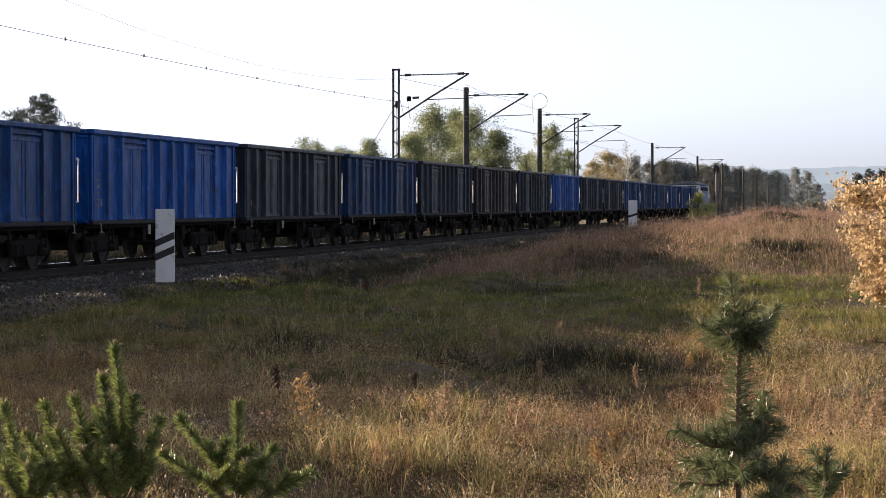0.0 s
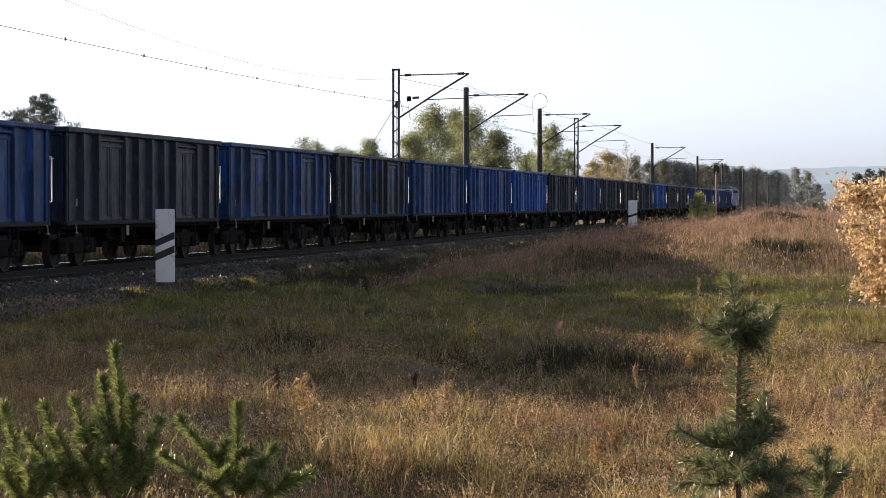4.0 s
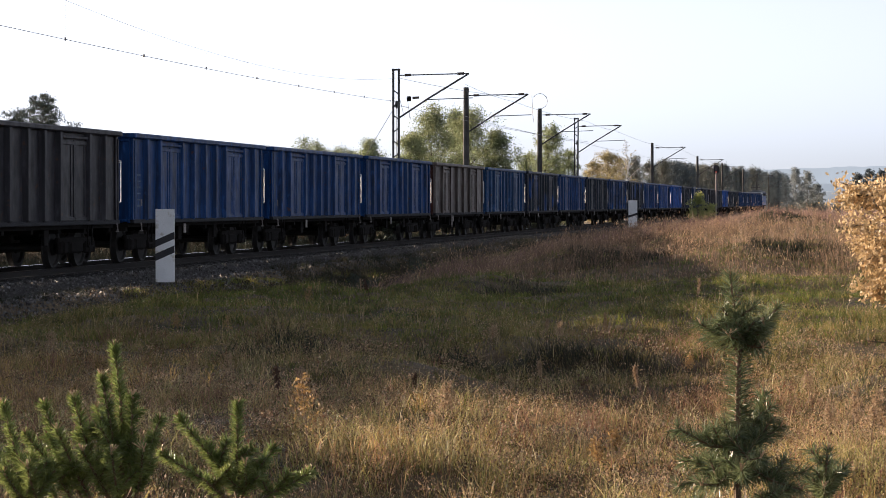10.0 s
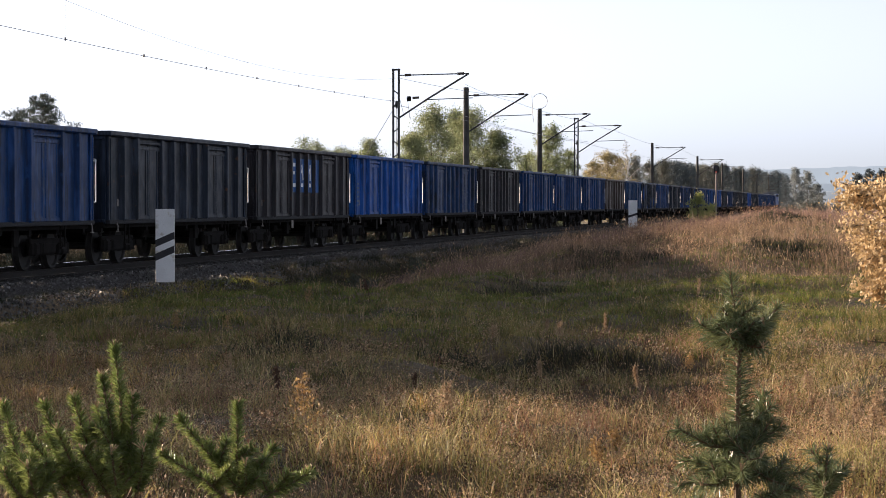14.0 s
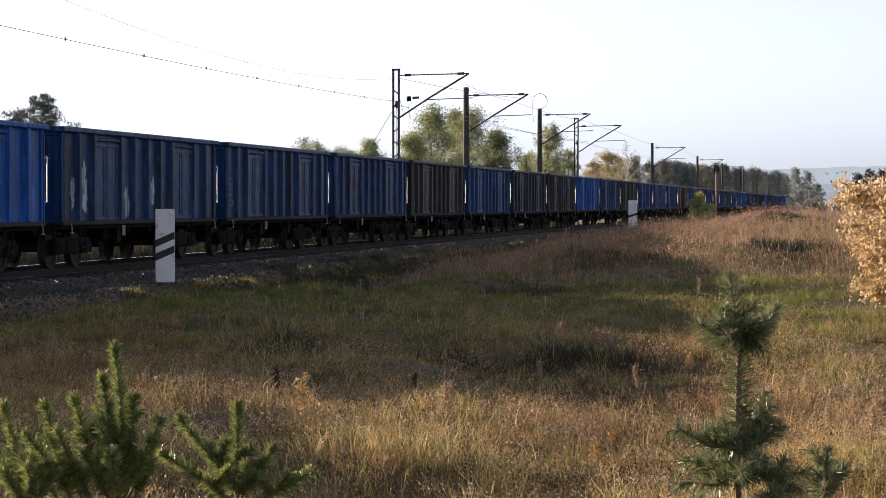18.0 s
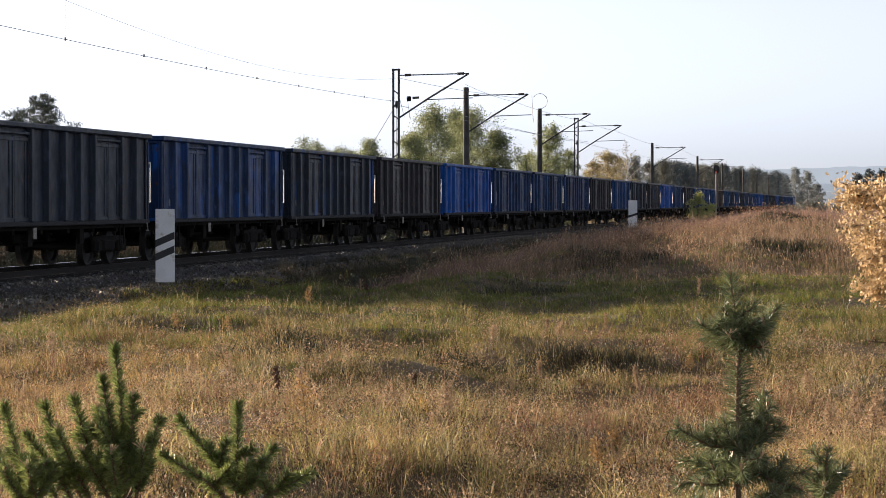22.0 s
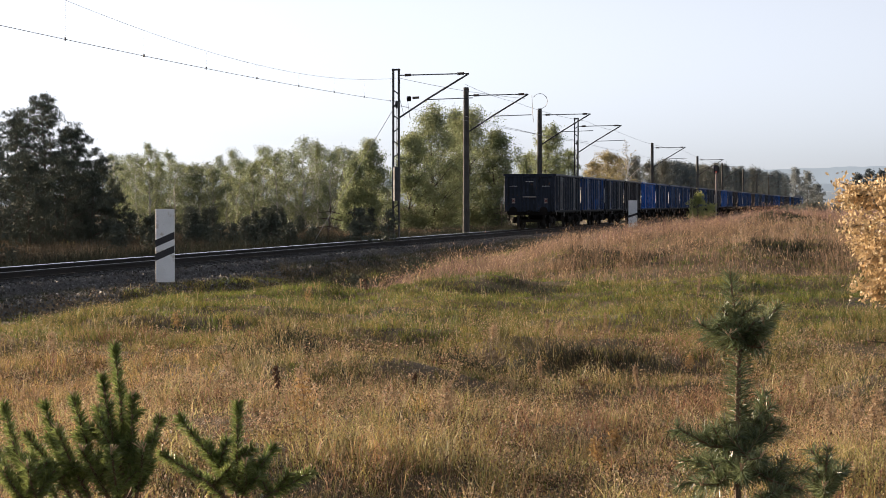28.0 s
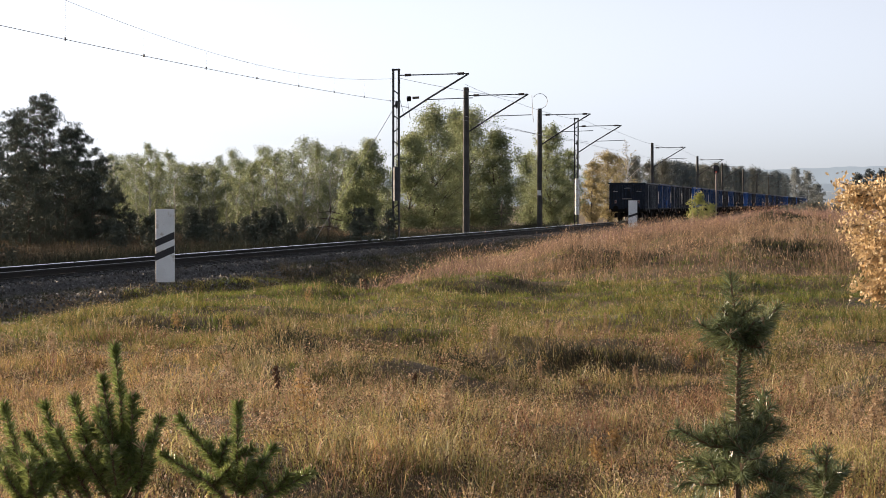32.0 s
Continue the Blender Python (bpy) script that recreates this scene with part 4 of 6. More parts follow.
def far_trees():
    rng = random.Random(4)
    # big dark pines beside the line; last five unseen, added for shade
    for px, d, top, w, n, sd in ((80, 118, 6.75, 4.6, 11000, 3), (30, 122, 6.2, 4.4, 9000, 4), (182, 124, 4.0, 2.4, 4500, 5), (135, 121, 5.3, 3.6, 8000, 7), (-20, 120, 5.6, 4.0, 6000, 8), (205, 126, 2.4, 1.8, 2500, 9), (50, 112, 3.8, 4.8, 8000, 10), (115, 114, 3.6, 4.4, 7000, 12), (160, 116, 3.0, 3.2, 5000, 13), (-120, 108, 7.0, 4.6, 5000, 14), (-230, 112, 7.4, 4.6, 5000, 15), (-340, 106, 7.0, 4.6, 5000, 16), (-450, 100, 7.2, 4.6, 5000, 17), (-560, 92, 6.8, 4.6, 5000, 18)):
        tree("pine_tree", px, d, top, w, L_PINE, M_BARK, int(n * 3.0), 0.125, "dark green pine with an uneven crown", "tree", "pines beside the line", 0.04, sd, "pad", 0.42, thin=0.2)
    # an added belt of young pines out of view left of the line, its shade lies on the strip by the track
    for i in range(20):
        p = at(-10 + 2.2 * i, -14 + rng.uniform(-1.2, 1.2))
        tree("pine_tree", 784 + 4299 * p.x / p.y, p.y, gz1(p.x, p.y) + rng.uniform(4.0, 4.8), 4.2, L_PINE, M_BARK, 2600, 0.2, "unseen young pine added to shade the strip by the track", "tree", "belt of young pines", 0.02, 600 + i, "leaf", 0.4, thin=0.4)
    # row of young birches
    px = 200
    k = 20
    while px < 668:
        back = k % 2
        top = 5.1 + rng.uniform(-0.5, 0.9) + (0.5 if 530 < px < 590 else 0) - (0.5 if 320 < px < 400 else 0)
        tree("young_birch", px, rng.uniform(176, 190) + 16 * back, top + 0.35 * back, rng.uniform(1.8, 2.8), L_BIRCH, M_BIRCH, 6200, 0.085,
             "young birch with yellow-green autumn leaves", "tree", "row of young birches", 0.08, k, "leaf", 0.4)
        px += rng.uniform(9, 14)
        k += 1
    # aspens behind the masts
    for px, d, top, w, n, sd in ((655, 158, 5.6, 3.0, 6500, 60), (628, 156, 4.2, 2.6, 5000, 61), (770, 168, 8.2, 4.4, 11000, 62), (832, 172, 8.2, 4.6, 11000, 63), (880, 170, 6.6, 3.4, 8000, 64),
                                 (728, 165, 6.2, 3.4, 8000, 65), (972, 200, 8.1, 3.6, 9000, 66), (938, 205, 5.6, 3.6, 7000, 67), (1005, 210, 6.0, 3.0, 6000, 68), (805, 180, 8.6, 3.2, 7000, 69)):
        tree("aspen_tree", px, d, top, w, L_ASPEN, M_BARK, int(n * 3.2), 0.1, "green aspen with small fluttering leaves", "tree", "aspens behind the masts", 0.06, sd, "leaf", 0.46)
    for px, d, top, w, m, n, sd in ((1075, 268, 7.3, 5.0, L_YELLOW, 8000, 80), (1048, 262, 6.0, 3.4, L_YELLOW, 5000, 81), (1122, 275, 6.9, 3.6, L_WOOD, 5000, 82), (1150, 280, 6.4, 3.6, L_WOOD, 5000, 83), (1098, 285, 7.0, 3.2, L_YELLOW, 4000, 84)):
        tree("autumn_tree", px, d, top, w, m, M_BARK, int(n * 1.8), 0.14, "autumn tree with yellow-brown leaves", "tree", "autumn trees", 0.06, sd)
    tree("bare_birch", 1107, 258, 8.6, 2.6, L_YELLOW, M_BIRCH, 250, 0.14, "bare pale birch with few leaves", "tree", "", 0.2, 90)
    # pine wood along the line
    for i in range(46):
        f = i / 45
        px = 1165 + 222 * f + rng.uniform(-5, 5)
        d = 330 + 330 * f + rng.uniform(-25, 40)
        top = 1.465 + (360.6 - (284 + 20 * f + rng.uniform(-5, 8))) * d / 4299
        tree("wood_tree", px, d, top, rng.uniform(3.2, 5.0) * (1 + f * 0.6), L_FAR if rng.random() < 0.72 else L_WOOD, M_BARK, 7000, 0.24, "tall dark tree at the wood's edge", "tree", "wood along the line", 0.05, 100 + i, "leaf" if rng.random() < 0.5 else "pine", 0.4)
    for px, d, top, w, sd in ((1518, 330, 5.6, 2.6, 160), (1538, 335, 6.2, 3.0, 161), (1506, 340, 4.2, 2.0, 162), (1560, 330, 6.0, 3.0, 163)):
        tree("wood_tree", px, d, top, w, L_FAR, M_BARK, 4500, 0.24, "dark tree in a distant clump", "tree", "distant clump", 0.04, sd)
    # broad trees far off, hazed by pale leaf and grey trunk colour
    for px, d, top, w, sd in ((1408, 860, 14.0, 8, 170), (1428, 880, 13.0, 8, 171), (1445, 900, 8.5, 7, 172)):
        tree("wood_tree", px, d, top, w, L_HAZY, M_STEEL, 3600, 0.5, "distant broad tree, haze put into its colour", "tree", "distant trees in haze", 0.04, sd)
    # bush before the line
    tree("willow_bush", 1236, 190, 2.35, 1.7, L_LIME, M_BARK, 2600, 0.12, "yellow-green bush in tall grass", "bush", "", 0.02, 180, "leaf", 0.4)
    tree("willow_bush", 1258, 192, 1.5, 1.3, L_LIME, M_BARK, 1500, 0.12, "yellow-green bush in tall grass", "bush", "", 0.02, 181, "leaf", 0.4)
    for px, d, top, w, sd in ((1440, 240, 1.55, 4.5, 182), (1480, 250, 1.5, 4.5, 183), (1400, 260, 1.2, 4, 184)):
        tree("willow_bush", px, d, top, w, L_WOOD, M_BARK, 2500, 0.16, "low dark bush in dry grass", "bush", "low bushes", 0.02, sd, "leaf", 0.4)
    # low pines and scrub behind the track
    for i in range(60):
        px = rng.uniform(190, 700)
        d = rng.uniform(92, 160)
        if 560 < px < 600:
            px += 60
        top = gz1(*spot(px, d)) + rng.uniform(0.8, 2.0)
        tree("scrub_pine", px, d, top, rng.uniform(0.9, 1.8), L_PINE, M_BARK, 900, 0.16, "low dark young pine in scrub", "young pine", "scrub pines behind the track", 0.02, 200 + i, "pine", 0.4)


far_trees()


def hills():
    """Hazy ridges so far off that they are a plain backdrop; their glow and paler tints are the haze."""
    rng = random.Random(2)
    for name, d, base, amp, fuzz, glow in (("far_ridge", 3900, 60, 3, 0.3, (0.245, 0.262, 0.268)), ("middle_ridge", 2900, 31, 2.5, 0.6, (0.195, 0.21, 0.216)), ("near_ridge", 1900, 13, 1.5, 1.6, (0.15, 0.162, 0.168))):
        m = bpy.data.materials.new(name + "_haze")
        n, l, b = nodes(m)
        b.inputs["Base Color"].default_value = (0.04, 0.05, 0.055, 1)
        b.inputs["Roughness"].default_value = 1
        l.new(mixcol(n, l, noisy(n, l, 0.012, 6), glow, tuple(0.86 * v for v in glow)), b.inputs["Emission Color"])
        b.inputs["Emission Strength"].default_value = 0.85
        bm = B()
        cols = 420
        rows = []
        for i in range(cols + 1):
            x = -1900 + 4600 * i / cols
            z = base * (0.72 + 0.28 * sstep(x, -300, 900)) + amp * (math.sin(x / 310 + d) + 0.5 * math.sin(x / 97 + 1)) + rng.uniform(-1, 1) * amp * fuzz
            rows.append((bm.verts.new((x, d - 60, -3)), bm.verts.new((x, d, float(z))), bm.verts.new((x, d + 400, float(z) * 0.9))))
        for p, q in zip(rows, rows[1:]):
            bm.faces.new((p[0], q[0], q[1], p[1]))
            bm.faces.new((p[1], q[1], q[2], p[2]))
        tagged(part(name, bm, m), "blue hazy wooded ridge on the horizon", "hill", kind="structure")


hills()


def sand_path():
    """A sandy path across the far meadow."""
    v, t = [], []
    for i in range(40):
        f = i / 39
        y = 190 + 260 * f
        px = 1362 + 40 * math.sin(f * 1.6)
        x = (px - 784) * y / 4299
        for o in (-2.2, 0, 2.2):
            v.append((x + o, y, gz1(x + o, y) + (0.03 if o else 0.05)))
        if i < 39:
            a = i * 3
            for j in (0, 1):
                t += [(a + j, a + j + 1, a + j + 4), (a + j, a + j + 4, a + j + 3)]
    sand = surface("pale_sand", (0.34, 0.27, 0.19), (0.26, 0.2, 0.14), 0.5, 0.95, 0, 0.4, 8)
    tagged(new("sand_path", soup("sand_path", np.array(v), np.array(t), sand)), "pale sandy path through dry grass", "path", kind="structure")


sand_path()


# ---- meadow ----
G_DRY = leafy("dry_meadow_grass", [(0.084, 0.057, 0.03), (0.415, 0.223, 0.132), (0.666, 0.446, 0.245), (0.206, 0.201, 0.056), (0.75, 0.632, 0.319), (0.306, 0.172, 0.114)], 0.4, 0.6, 0.42)
G_MID = leafy("ochre_meadow_grass", [(0.073, 0.09, 0.028), (0.177, 0.174, 0.044), (0.394, 0.291, 0.103), (0.135, 0.157, 0.038), (0.498, 0.37, 0.125)], 0.42, 0.3, 0.42)
G_GREEN = leafy("green_meadow_grass", [(0.076, 0.115, 0.022), (0.141, 0.184, 0.031), (0.227, 0.236, 0.046), (0.389, 0.299, 0.094)], 0.45, 0.22, 0.42)
G_REED = leafy("tall_red_tan_grass", [(0.099, 0.089, 0.043), (0.238, 0.152, 0.093), (0.397, 0.263, 0.166), (0.556, 0.41, 0.287)], 0.4, 0.3, 0.42)
G_STRAW = leafy("pale_straw_stems", [(0.382, 0.239, 0.113), (0.547, 0.401, 0.195), (0.657, 0.526, 0.294), (0.239, 0.125, 0.065)], 0.35, 0.5, 0.42)
G_HERB = leafy("withered_herb_leaves", [(0.031, 0.022, 0.013), (0.324, 0.146, 0.073), (0.098, 0.11, 0.039), (0.606, 0.415, 0.252), (0.141, 0.061, 0.035), (0.735, 0.65, 0.477)], 0.35, 1.6, 0.42)
# this grass is dark in colour to stand in for shade
G_SHADE = leafy("shade_toned_grass", [(0.021, 0.028, 0.019), (0.034, 0.042, 0.026), (0.064, 0.06, 0.039), (0.109, 0.085, 0.06)], 0.3, 0.3, 0.75, 0.95)
G_LIME = leafy("pale_yellow_green_grass", [(0.245, 0.253, 0.07), (0.431, 0.401, 0.122), (0.635, 0.536, 0.209), (0.75, 0.65, 0.35)], 0.45, 0.8, 0.42)
G_ROSE = leafy("rosy_tan_grass", [(0.12, 0.074, 0.059), (0.269, 0.152, 0.132), (0.397, 0.247, 0.225), (0.516, 0.357, 0.332)], 0.4, 0.12, 0.42)
SHADE_DIPS = ((4.6, 62, 1.9, 3.5, 40), (1.6, 50, 0.9, 2.2, 50), (9.0, 62, 1.6, 3.2, 40), (6.5, 66, 1.2, 2.0, 30), (1.2, 27.3, 1.6, 0.9, 170), (-1.5, 27.2, 1.1, 0.6, 120), (5.6, 40, 1.0, 1.4, 40), (13.2, 90, 2.2, 5.0, 16), (7.0, 76, 1.5, 3.5, 20))
G_AMBER = leafy("golden_dry_grass", [(0.338, 0.213, 0.064), (0.564, 0.381, 0.128), (0.699, 0.515, 0.217)], 0.45, 0.8, 0.5)
G_RUST = leafy("russet_meadow_grass", [(0.127, 0.06, 0.041), (0.294, 0.14, 0.093), (0.441, 0.24, 0.151), (0.549, 0.38, 0.255)], 0.4, 0.7, 0.45)
G_OLIVE = leafy("dark_olive_grass", [(0.029, 0.04, 0.019), (0.064, 0.075, 0.029), (0.127, 0.12, 0.046)], 0.35, 0.6, 0.6)
G_UMBER = leafy("dark_brown_herbs", [(0.035, 0.022, 0.014), (0.08, 0.045, 0.026), (0.16, 0.085, 0.05), (0.06, 0.06, 0.026)], 0.3, 1.2, 0.6)
G_PLUME = leafy("grass_plumes", [(0.4, 0.23, 0.13), (0.56, 0.38, 0.23), (0.7, 0.54, 0.36)], 0.5, 0.3)
# blackish tone stands in for shade on the far side of the track
G_DUSK = leafy("shade_black_scrub_grass", [(0.026, 0.031, 0.019), (0.039, 0.044, 0.026), (0.058, 0.057, 0.032)], 0.15, 0.1, 0.75, 1.0)
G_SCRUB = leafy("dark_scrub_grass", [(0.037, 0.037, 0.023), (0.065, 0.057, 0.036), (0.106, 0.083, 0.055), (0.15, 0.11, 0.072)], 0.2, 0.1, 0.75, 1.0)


def lat_of(x, y):
    return (x - TX) * CT - (y - TY) * ST


def scatter(rng, y0, y1, dens, half=0.2, pad=0.8):
    area = half * (y1 * y1 - y0 * y0) + 2 * pad * (y1 - y0)
    n = int(area * dens)
    # even over the wedge
    u = rng.uniform(0, 1, n * 2)
    y = y0 + (y1 - y0) * u
    keep = rng.uniform(0, 1, n * 2) < (half * y + pad) / (half * y1 + pad)
    y = y[keep][:n]
    x = rng.uniform(-1, 1, len(y)) * (half * y + pad)
    return x, y


def clumpy(rng, x, y, k=0.9, cell=0.6):
    """How thick the growth is here, 0 to 1."""
    v = 0.5 + 0.25 * np.sin(x * 2.1 / cell * .6 + 1.3 * np.sin(y * 0.9)) + 0.25 * np.sin(y * 1.7 / cell * .5 + 1.1 * np.sin(x * 1.4))
    return 1 - k + k * v


def meadow():
    rng = np.random.RandomState(11)

    hum = lambda x, y: sstep(lat_of(x, y), 6.0, 9.0) * sstep(y + 0.1 * x, 49, 60)

    patchy = lambda x, y: 0.5 + 0.5 * np.sin(0.55 * x + 1.9 * np.sin(0.21 * y)) * np.sin(0.33 * y + 1.2 * np.sin(0.4 * x))

    side = lambda x, y: lat_of(x, y) > 3.6 + 2.0 * (1 - sstep((x - TX) * ST + (y - TY) * CT, -9, -3))
    rnd = lambda x: rng.uniform(0, 1, len(x))

    def spots(x, y):
        """Uneven growth at the size of a footstep, 0 to 1."""
        v = np.zeros(len(x))
        for q, (k, a) in enumerate(((9.0, 0.9), (13.0, 2.2), (6.0, 4.1), (21.0, 5.3), (4.0, 0.2))):
            v += np.sin(k * 0.55 * (x * math.cos(a) + 0.55 * y * math.sin(a)) + q + 1.6 * np.sin(0.23 * k * (x * math.sin(a) - 0.5 * y * math.cos(a)) + 2 * q))
        return np.clip(0.5 + 0.28 * v, 0, 1)

    def lay(name, mat, label, y0, y1, dens, each, radius, h, w, lean, cond=None, pad=0.8, plume=None, seed=None):
        x, y = scatter(rng, y0, y1, dens, 0.2, pad)
        ok = np.ones(len(x), bool) if cond is None else cond(x, y)
        x, y = x[ok], y[ok]
        if y1 < 60:                     # bare and thick spots
            ok = rnd(x) < 0.3 + 1.4 * np.clip(spots(x, y), 0, 1)
            x, y = x[ok], y[ok]
        tall = (0.45 + 0.75 * clumpy(rng, x, y)) * rng.uniform(0.6, 1.25, len(x)) * (0.75 + 0.5 * spots(x, y) if y1 < 60 else 1.0)
        if name == "tall_grass" and y0 < 90:
            tall = tall * (0.35 + 0.65 * hum(x, y)) * (0.55 + 0.65 * patchy(x, y))
        x, y, i = tufts(rng, x, y, each, radius)
        hh = rng.uniform(h[0], h[1], len(x)) * tall[i]
        p = np.stack([x, y, gz(x, y) - 0.02], 1)
        ob = new(name, blades(name, p, hh, rng.uniform(w[0], w[1], len(x)), rng.uniform(lean[0], lean[1], len(x)), mat, rng))
        tagged(ob, label, "grass", kind="stuff")
        if plume:
            share, size, width, many, pm = plume
            q = rng.uniform(0, 1, len(x)) < share
            pp = p[q] + np.array([0, 0, 1]) * (hh[q] * 0.92)[:, None]
            m = len(pp)
            pp = np.repeat(pp, many, 0) + rng.normal(size=(m * many, 3)) * np.array([0.03, 0.03, size * 0.5 + 0.01])
            tagged(new("grass_plumes", flakes("grass_plumes", pp, size * rng.uniform(0.5, 1.2, m * many), width, pm, rng, np.array([0, 0, 1.2]))), "pale seed heads of dry grass", "grass", kind="stuff")


    def open_ground(x, y):
        """Not in one of the dips."""
        ok = np.ones(len(x), bool)
        for cx, cy, rx, ry, _ in SHADE_DIPS:
            ok &= ((x - cx) / rx) ** 2 + ((y - cy) / ry) ** 2 > 0.7 * rnd(x)
        return ok

    lay("dry_grass", G_DRY, "dry pinkish tan meadow grass", 10, 29, 38, 9, 0.07, (0.1, 0.32), (0.003, 0.008), (0.2, 1.3), lambda x, y: rnd(x) > 0.8 * sstep(y, 20, 29), 0.8, (0.12, 0.014, 0.6, 3, G_PLUME))
    lay("green_grass", G_GREEN, "yellow-green grass among dry herbs", 15, 34, 9, 9, 0.1, (0.08, 0.24), (0.004, 0.008), (0.3, 1.4), lambda x, y: patchy(x * 3 + 5, y * 2.2) > 0.5)
    lay("pale_grass", G_LIME, "pale yellow-green grass", 10, 19.5, 50, 8, 0.08, (0.1, 0.3), (0.003, 0.006), (0.3, 1.4), lambda x, y: rnd(x) > sstep(y, 15.8, 19.5))
    x, y = scatter(rng, 10, 19, 220)
    p = np.stack([x, y, gz(x, y) + rng.uniform(0.1, 0.3, len(x)) * clumpy(rng, x, y)], 1)
    tagged(new("seed_fluff", flakes("seed_fluff", p, rng.uniform(0.007, 0.016, len(x)), 0.4, G_PLUME, rng)), "pale seed fluff over the dry herbs", "herbs", kind="stuff")
    lay("litter_grass", G_DRY, "low matted dry grass", 10, 28, 190, 1, 0.05, (0.05, 0.15), (0.006, 0.012), (0.5, 1.6))
    n = 9000
    r, a = 13 * np.sqrt(rng.uniform(0.002, 1, n)), rng.uniform(0, 6.283, n)
    x, y, i = tufts(rng, r * np.cos(a), r * np.sin(a), 5, 0.08)
    ok = (y < 10.5) | (np.abs(x) > 0.2 * y + 0.8)
    x, y = x[ok], y[ok]
    p = np.stack([x, y, gz(x, y) - 0.02], 1)
    tagged(new("dry_grass", blades("dry_grass", p, rng.uniform(0.05, 0.2, len(x)), rng.uniform(0.005, 0.012, len(x)), rng.uniform(0.4, 1.8, len(x)), G_DRY, rng)), "dry pinkish tan meadow grass", "grass", kind="stuff")
    lay("ochre_grass", G_MID, "ochre and green meadow grass", 21, 43, 30, 9, 0.1, (0.08, 0.28), (0.004, 0.009), (0.3, 1.5), lambda x, y: side(x, y) & (rnd(x) < sstep(y, 19, 27)) & (rnd(x) > 0.6 * sstep(y, 33, 42)), 0.8, (0.12, 0.02, 0.5, 2, G_PLUME))
    lay("litter_grass", G_MID, "low matted ochre grass", 26, 52, 80, 1, 0.05, (0.06, 0.16), (0.008, 0.016), (0.5, 1.5), side)
    lay("green_grass", G_GREEN, "short green meadow grass", 30, 90, 18, 8, 0.12, (0.08, 0.22), (0.007, 0.014), (0.3, 1.6), lambda x, y: side(x, y) & (rnd(x) > 0.7 * hum(x, y)))
    lay("litter_grass", G_GREEN, "low matted green grass", 44, 76, 45, 1, 0.05, (0.06, 0.15), (0.01, 0.018), (0.5, 1.5), side)
    lay("golden_grass", G_AMBER, "tufts of golden dry grass", 17, 30, 30, 10, 0.08, (0.1, 0.32), (0.004, 0.008), (0.2, 1.1), lambda x, y: ((x + 4.3) / 2.2) ** 2 + ((y - 24.5) / 4.5) ** 2 < rnd(x))
    lay("golden_grass", G_AMBER, "tufts of golden dry grass", 11, 18.5, 16, 9, 0.07, (0.1, 0.3), (0.003, 0.006), (0.2, 1.2), lambda x, y: rnd(x) > 0.6 * patchy(x * 2.4, y * 1.5))
    lay("dry_stems", G_STRAW, "thin pale dry stems", 10, 34, 5, 2, 0.05, (0.2, 0.5), (0.0022, 0.004), (0.1, 0.9))
    lay("dry_stems", G_STRAW, "thin pale dry stems", 32, 60, 1.6, 2, 0.05, (0.2, 0.45), (0.004, 0.007), (0.1, 0.9), side)
    for y0, y1, dens, size in ((10, 24, 260, (0.01, 0.026)), (22, 31, 180, (0.01, 0.03)), (30, 56, 50, (0.015, 0.04))):
        x, y = scatter(rng, y0, y1, dens)
        ok = (lat_of(x, y) > 3.4) & (rnd(x) < 0.25 + 0.75 * clumpy(rng, x * 1.7 + 3, y * 1.3))
        x, y = x[ok], y[ok]
        p = np.stack([x, y, gz(x, y) + 0.02 + 0.22 * rng.beta(1.2, 2.2, len(x)) * clumpy(rng, x, y)], 1)
        tagged(new("herb_leaves", flakes("herb_leaves", p, rng.uniform(size[0], size[1], len(x)), 0.5, G_HERB, rng)), "small withered leaves among the grass", "herbs", kind="stuff")
    # bushy withered herbs, in clumps
    for y0, y1, dens, size, many in ((10, 21, 7.0, (0.01, 0.028), 120), (20, 30, 3.0, (0.014, 0.036), 110)):
        x, y = scatter(rng, y0, y1, dens)
        k = len(x)
        i = np.repeat(np.arange(k), many)
        tallness = rng.uniform(0.1, 0.32, k)[i] * (0.5 + 0.6 * clumpy(rng, x, y))[i]
        wide = rng.uniform(0.05, 0.14, k)[i]
        up = rng.beta(2.0, 1.3, len(i))
        q = rng.normal(size=(len(i), 2)) * (wide * (0.35 + 0.65 * up))[:, None]
        px, py = x[i] + q[:, 0], y[i] + q[:, 1]
        p = np.stack([px, py, gz(px, py) + tallness * up], 1)
        tagged(new("herb_clumps", flakes("herb_clumps", p, rng.uniform(size[0], size[1], len(i)), 0.45, G_HERB, rng)), "bushy withered herbs in pink and rust tones", "herbs", kind="stuff")
    lay("tall_grass", G_REED, "tall reddish tan dry grass", 46, 112, 10, 9, 0.16, (0.25, 0.8), (0.004, 0.009), (0.15, 1.0), lambda x, y: (rnd(x) < hum(x, y)) & open_ground(x, y) & (patchy(x, y) > 0.3 * rnd(x)), 0.8, (0.1, 0.09, 0.12, 2, G_PLUME))
    lay("tall_grass", G_ROSE, "tall rosy tan dry grass", 78, 125, 6, 6, 0.2, (0.35, 0.8), (0.008, 0.016), (0.15, 0.9), lambda x, y: (rnd(x) < hum(x, y)) & open_ground(x, y) & (patchy(x * 0.7 + 4, y * 0.6) > 0.35))
    lay("tall_grass", G_ROSE, "tall rosy tan dry grass", 100, 330, 1.5, 5, 0.25, (0.4, 0.95), (0.016, 0.035), (0.1, 0.7), lambda x, y: lat_of(x, y) > 7, 0.8, (0.2, 0.1, 0.25, 2, G_PLUME))
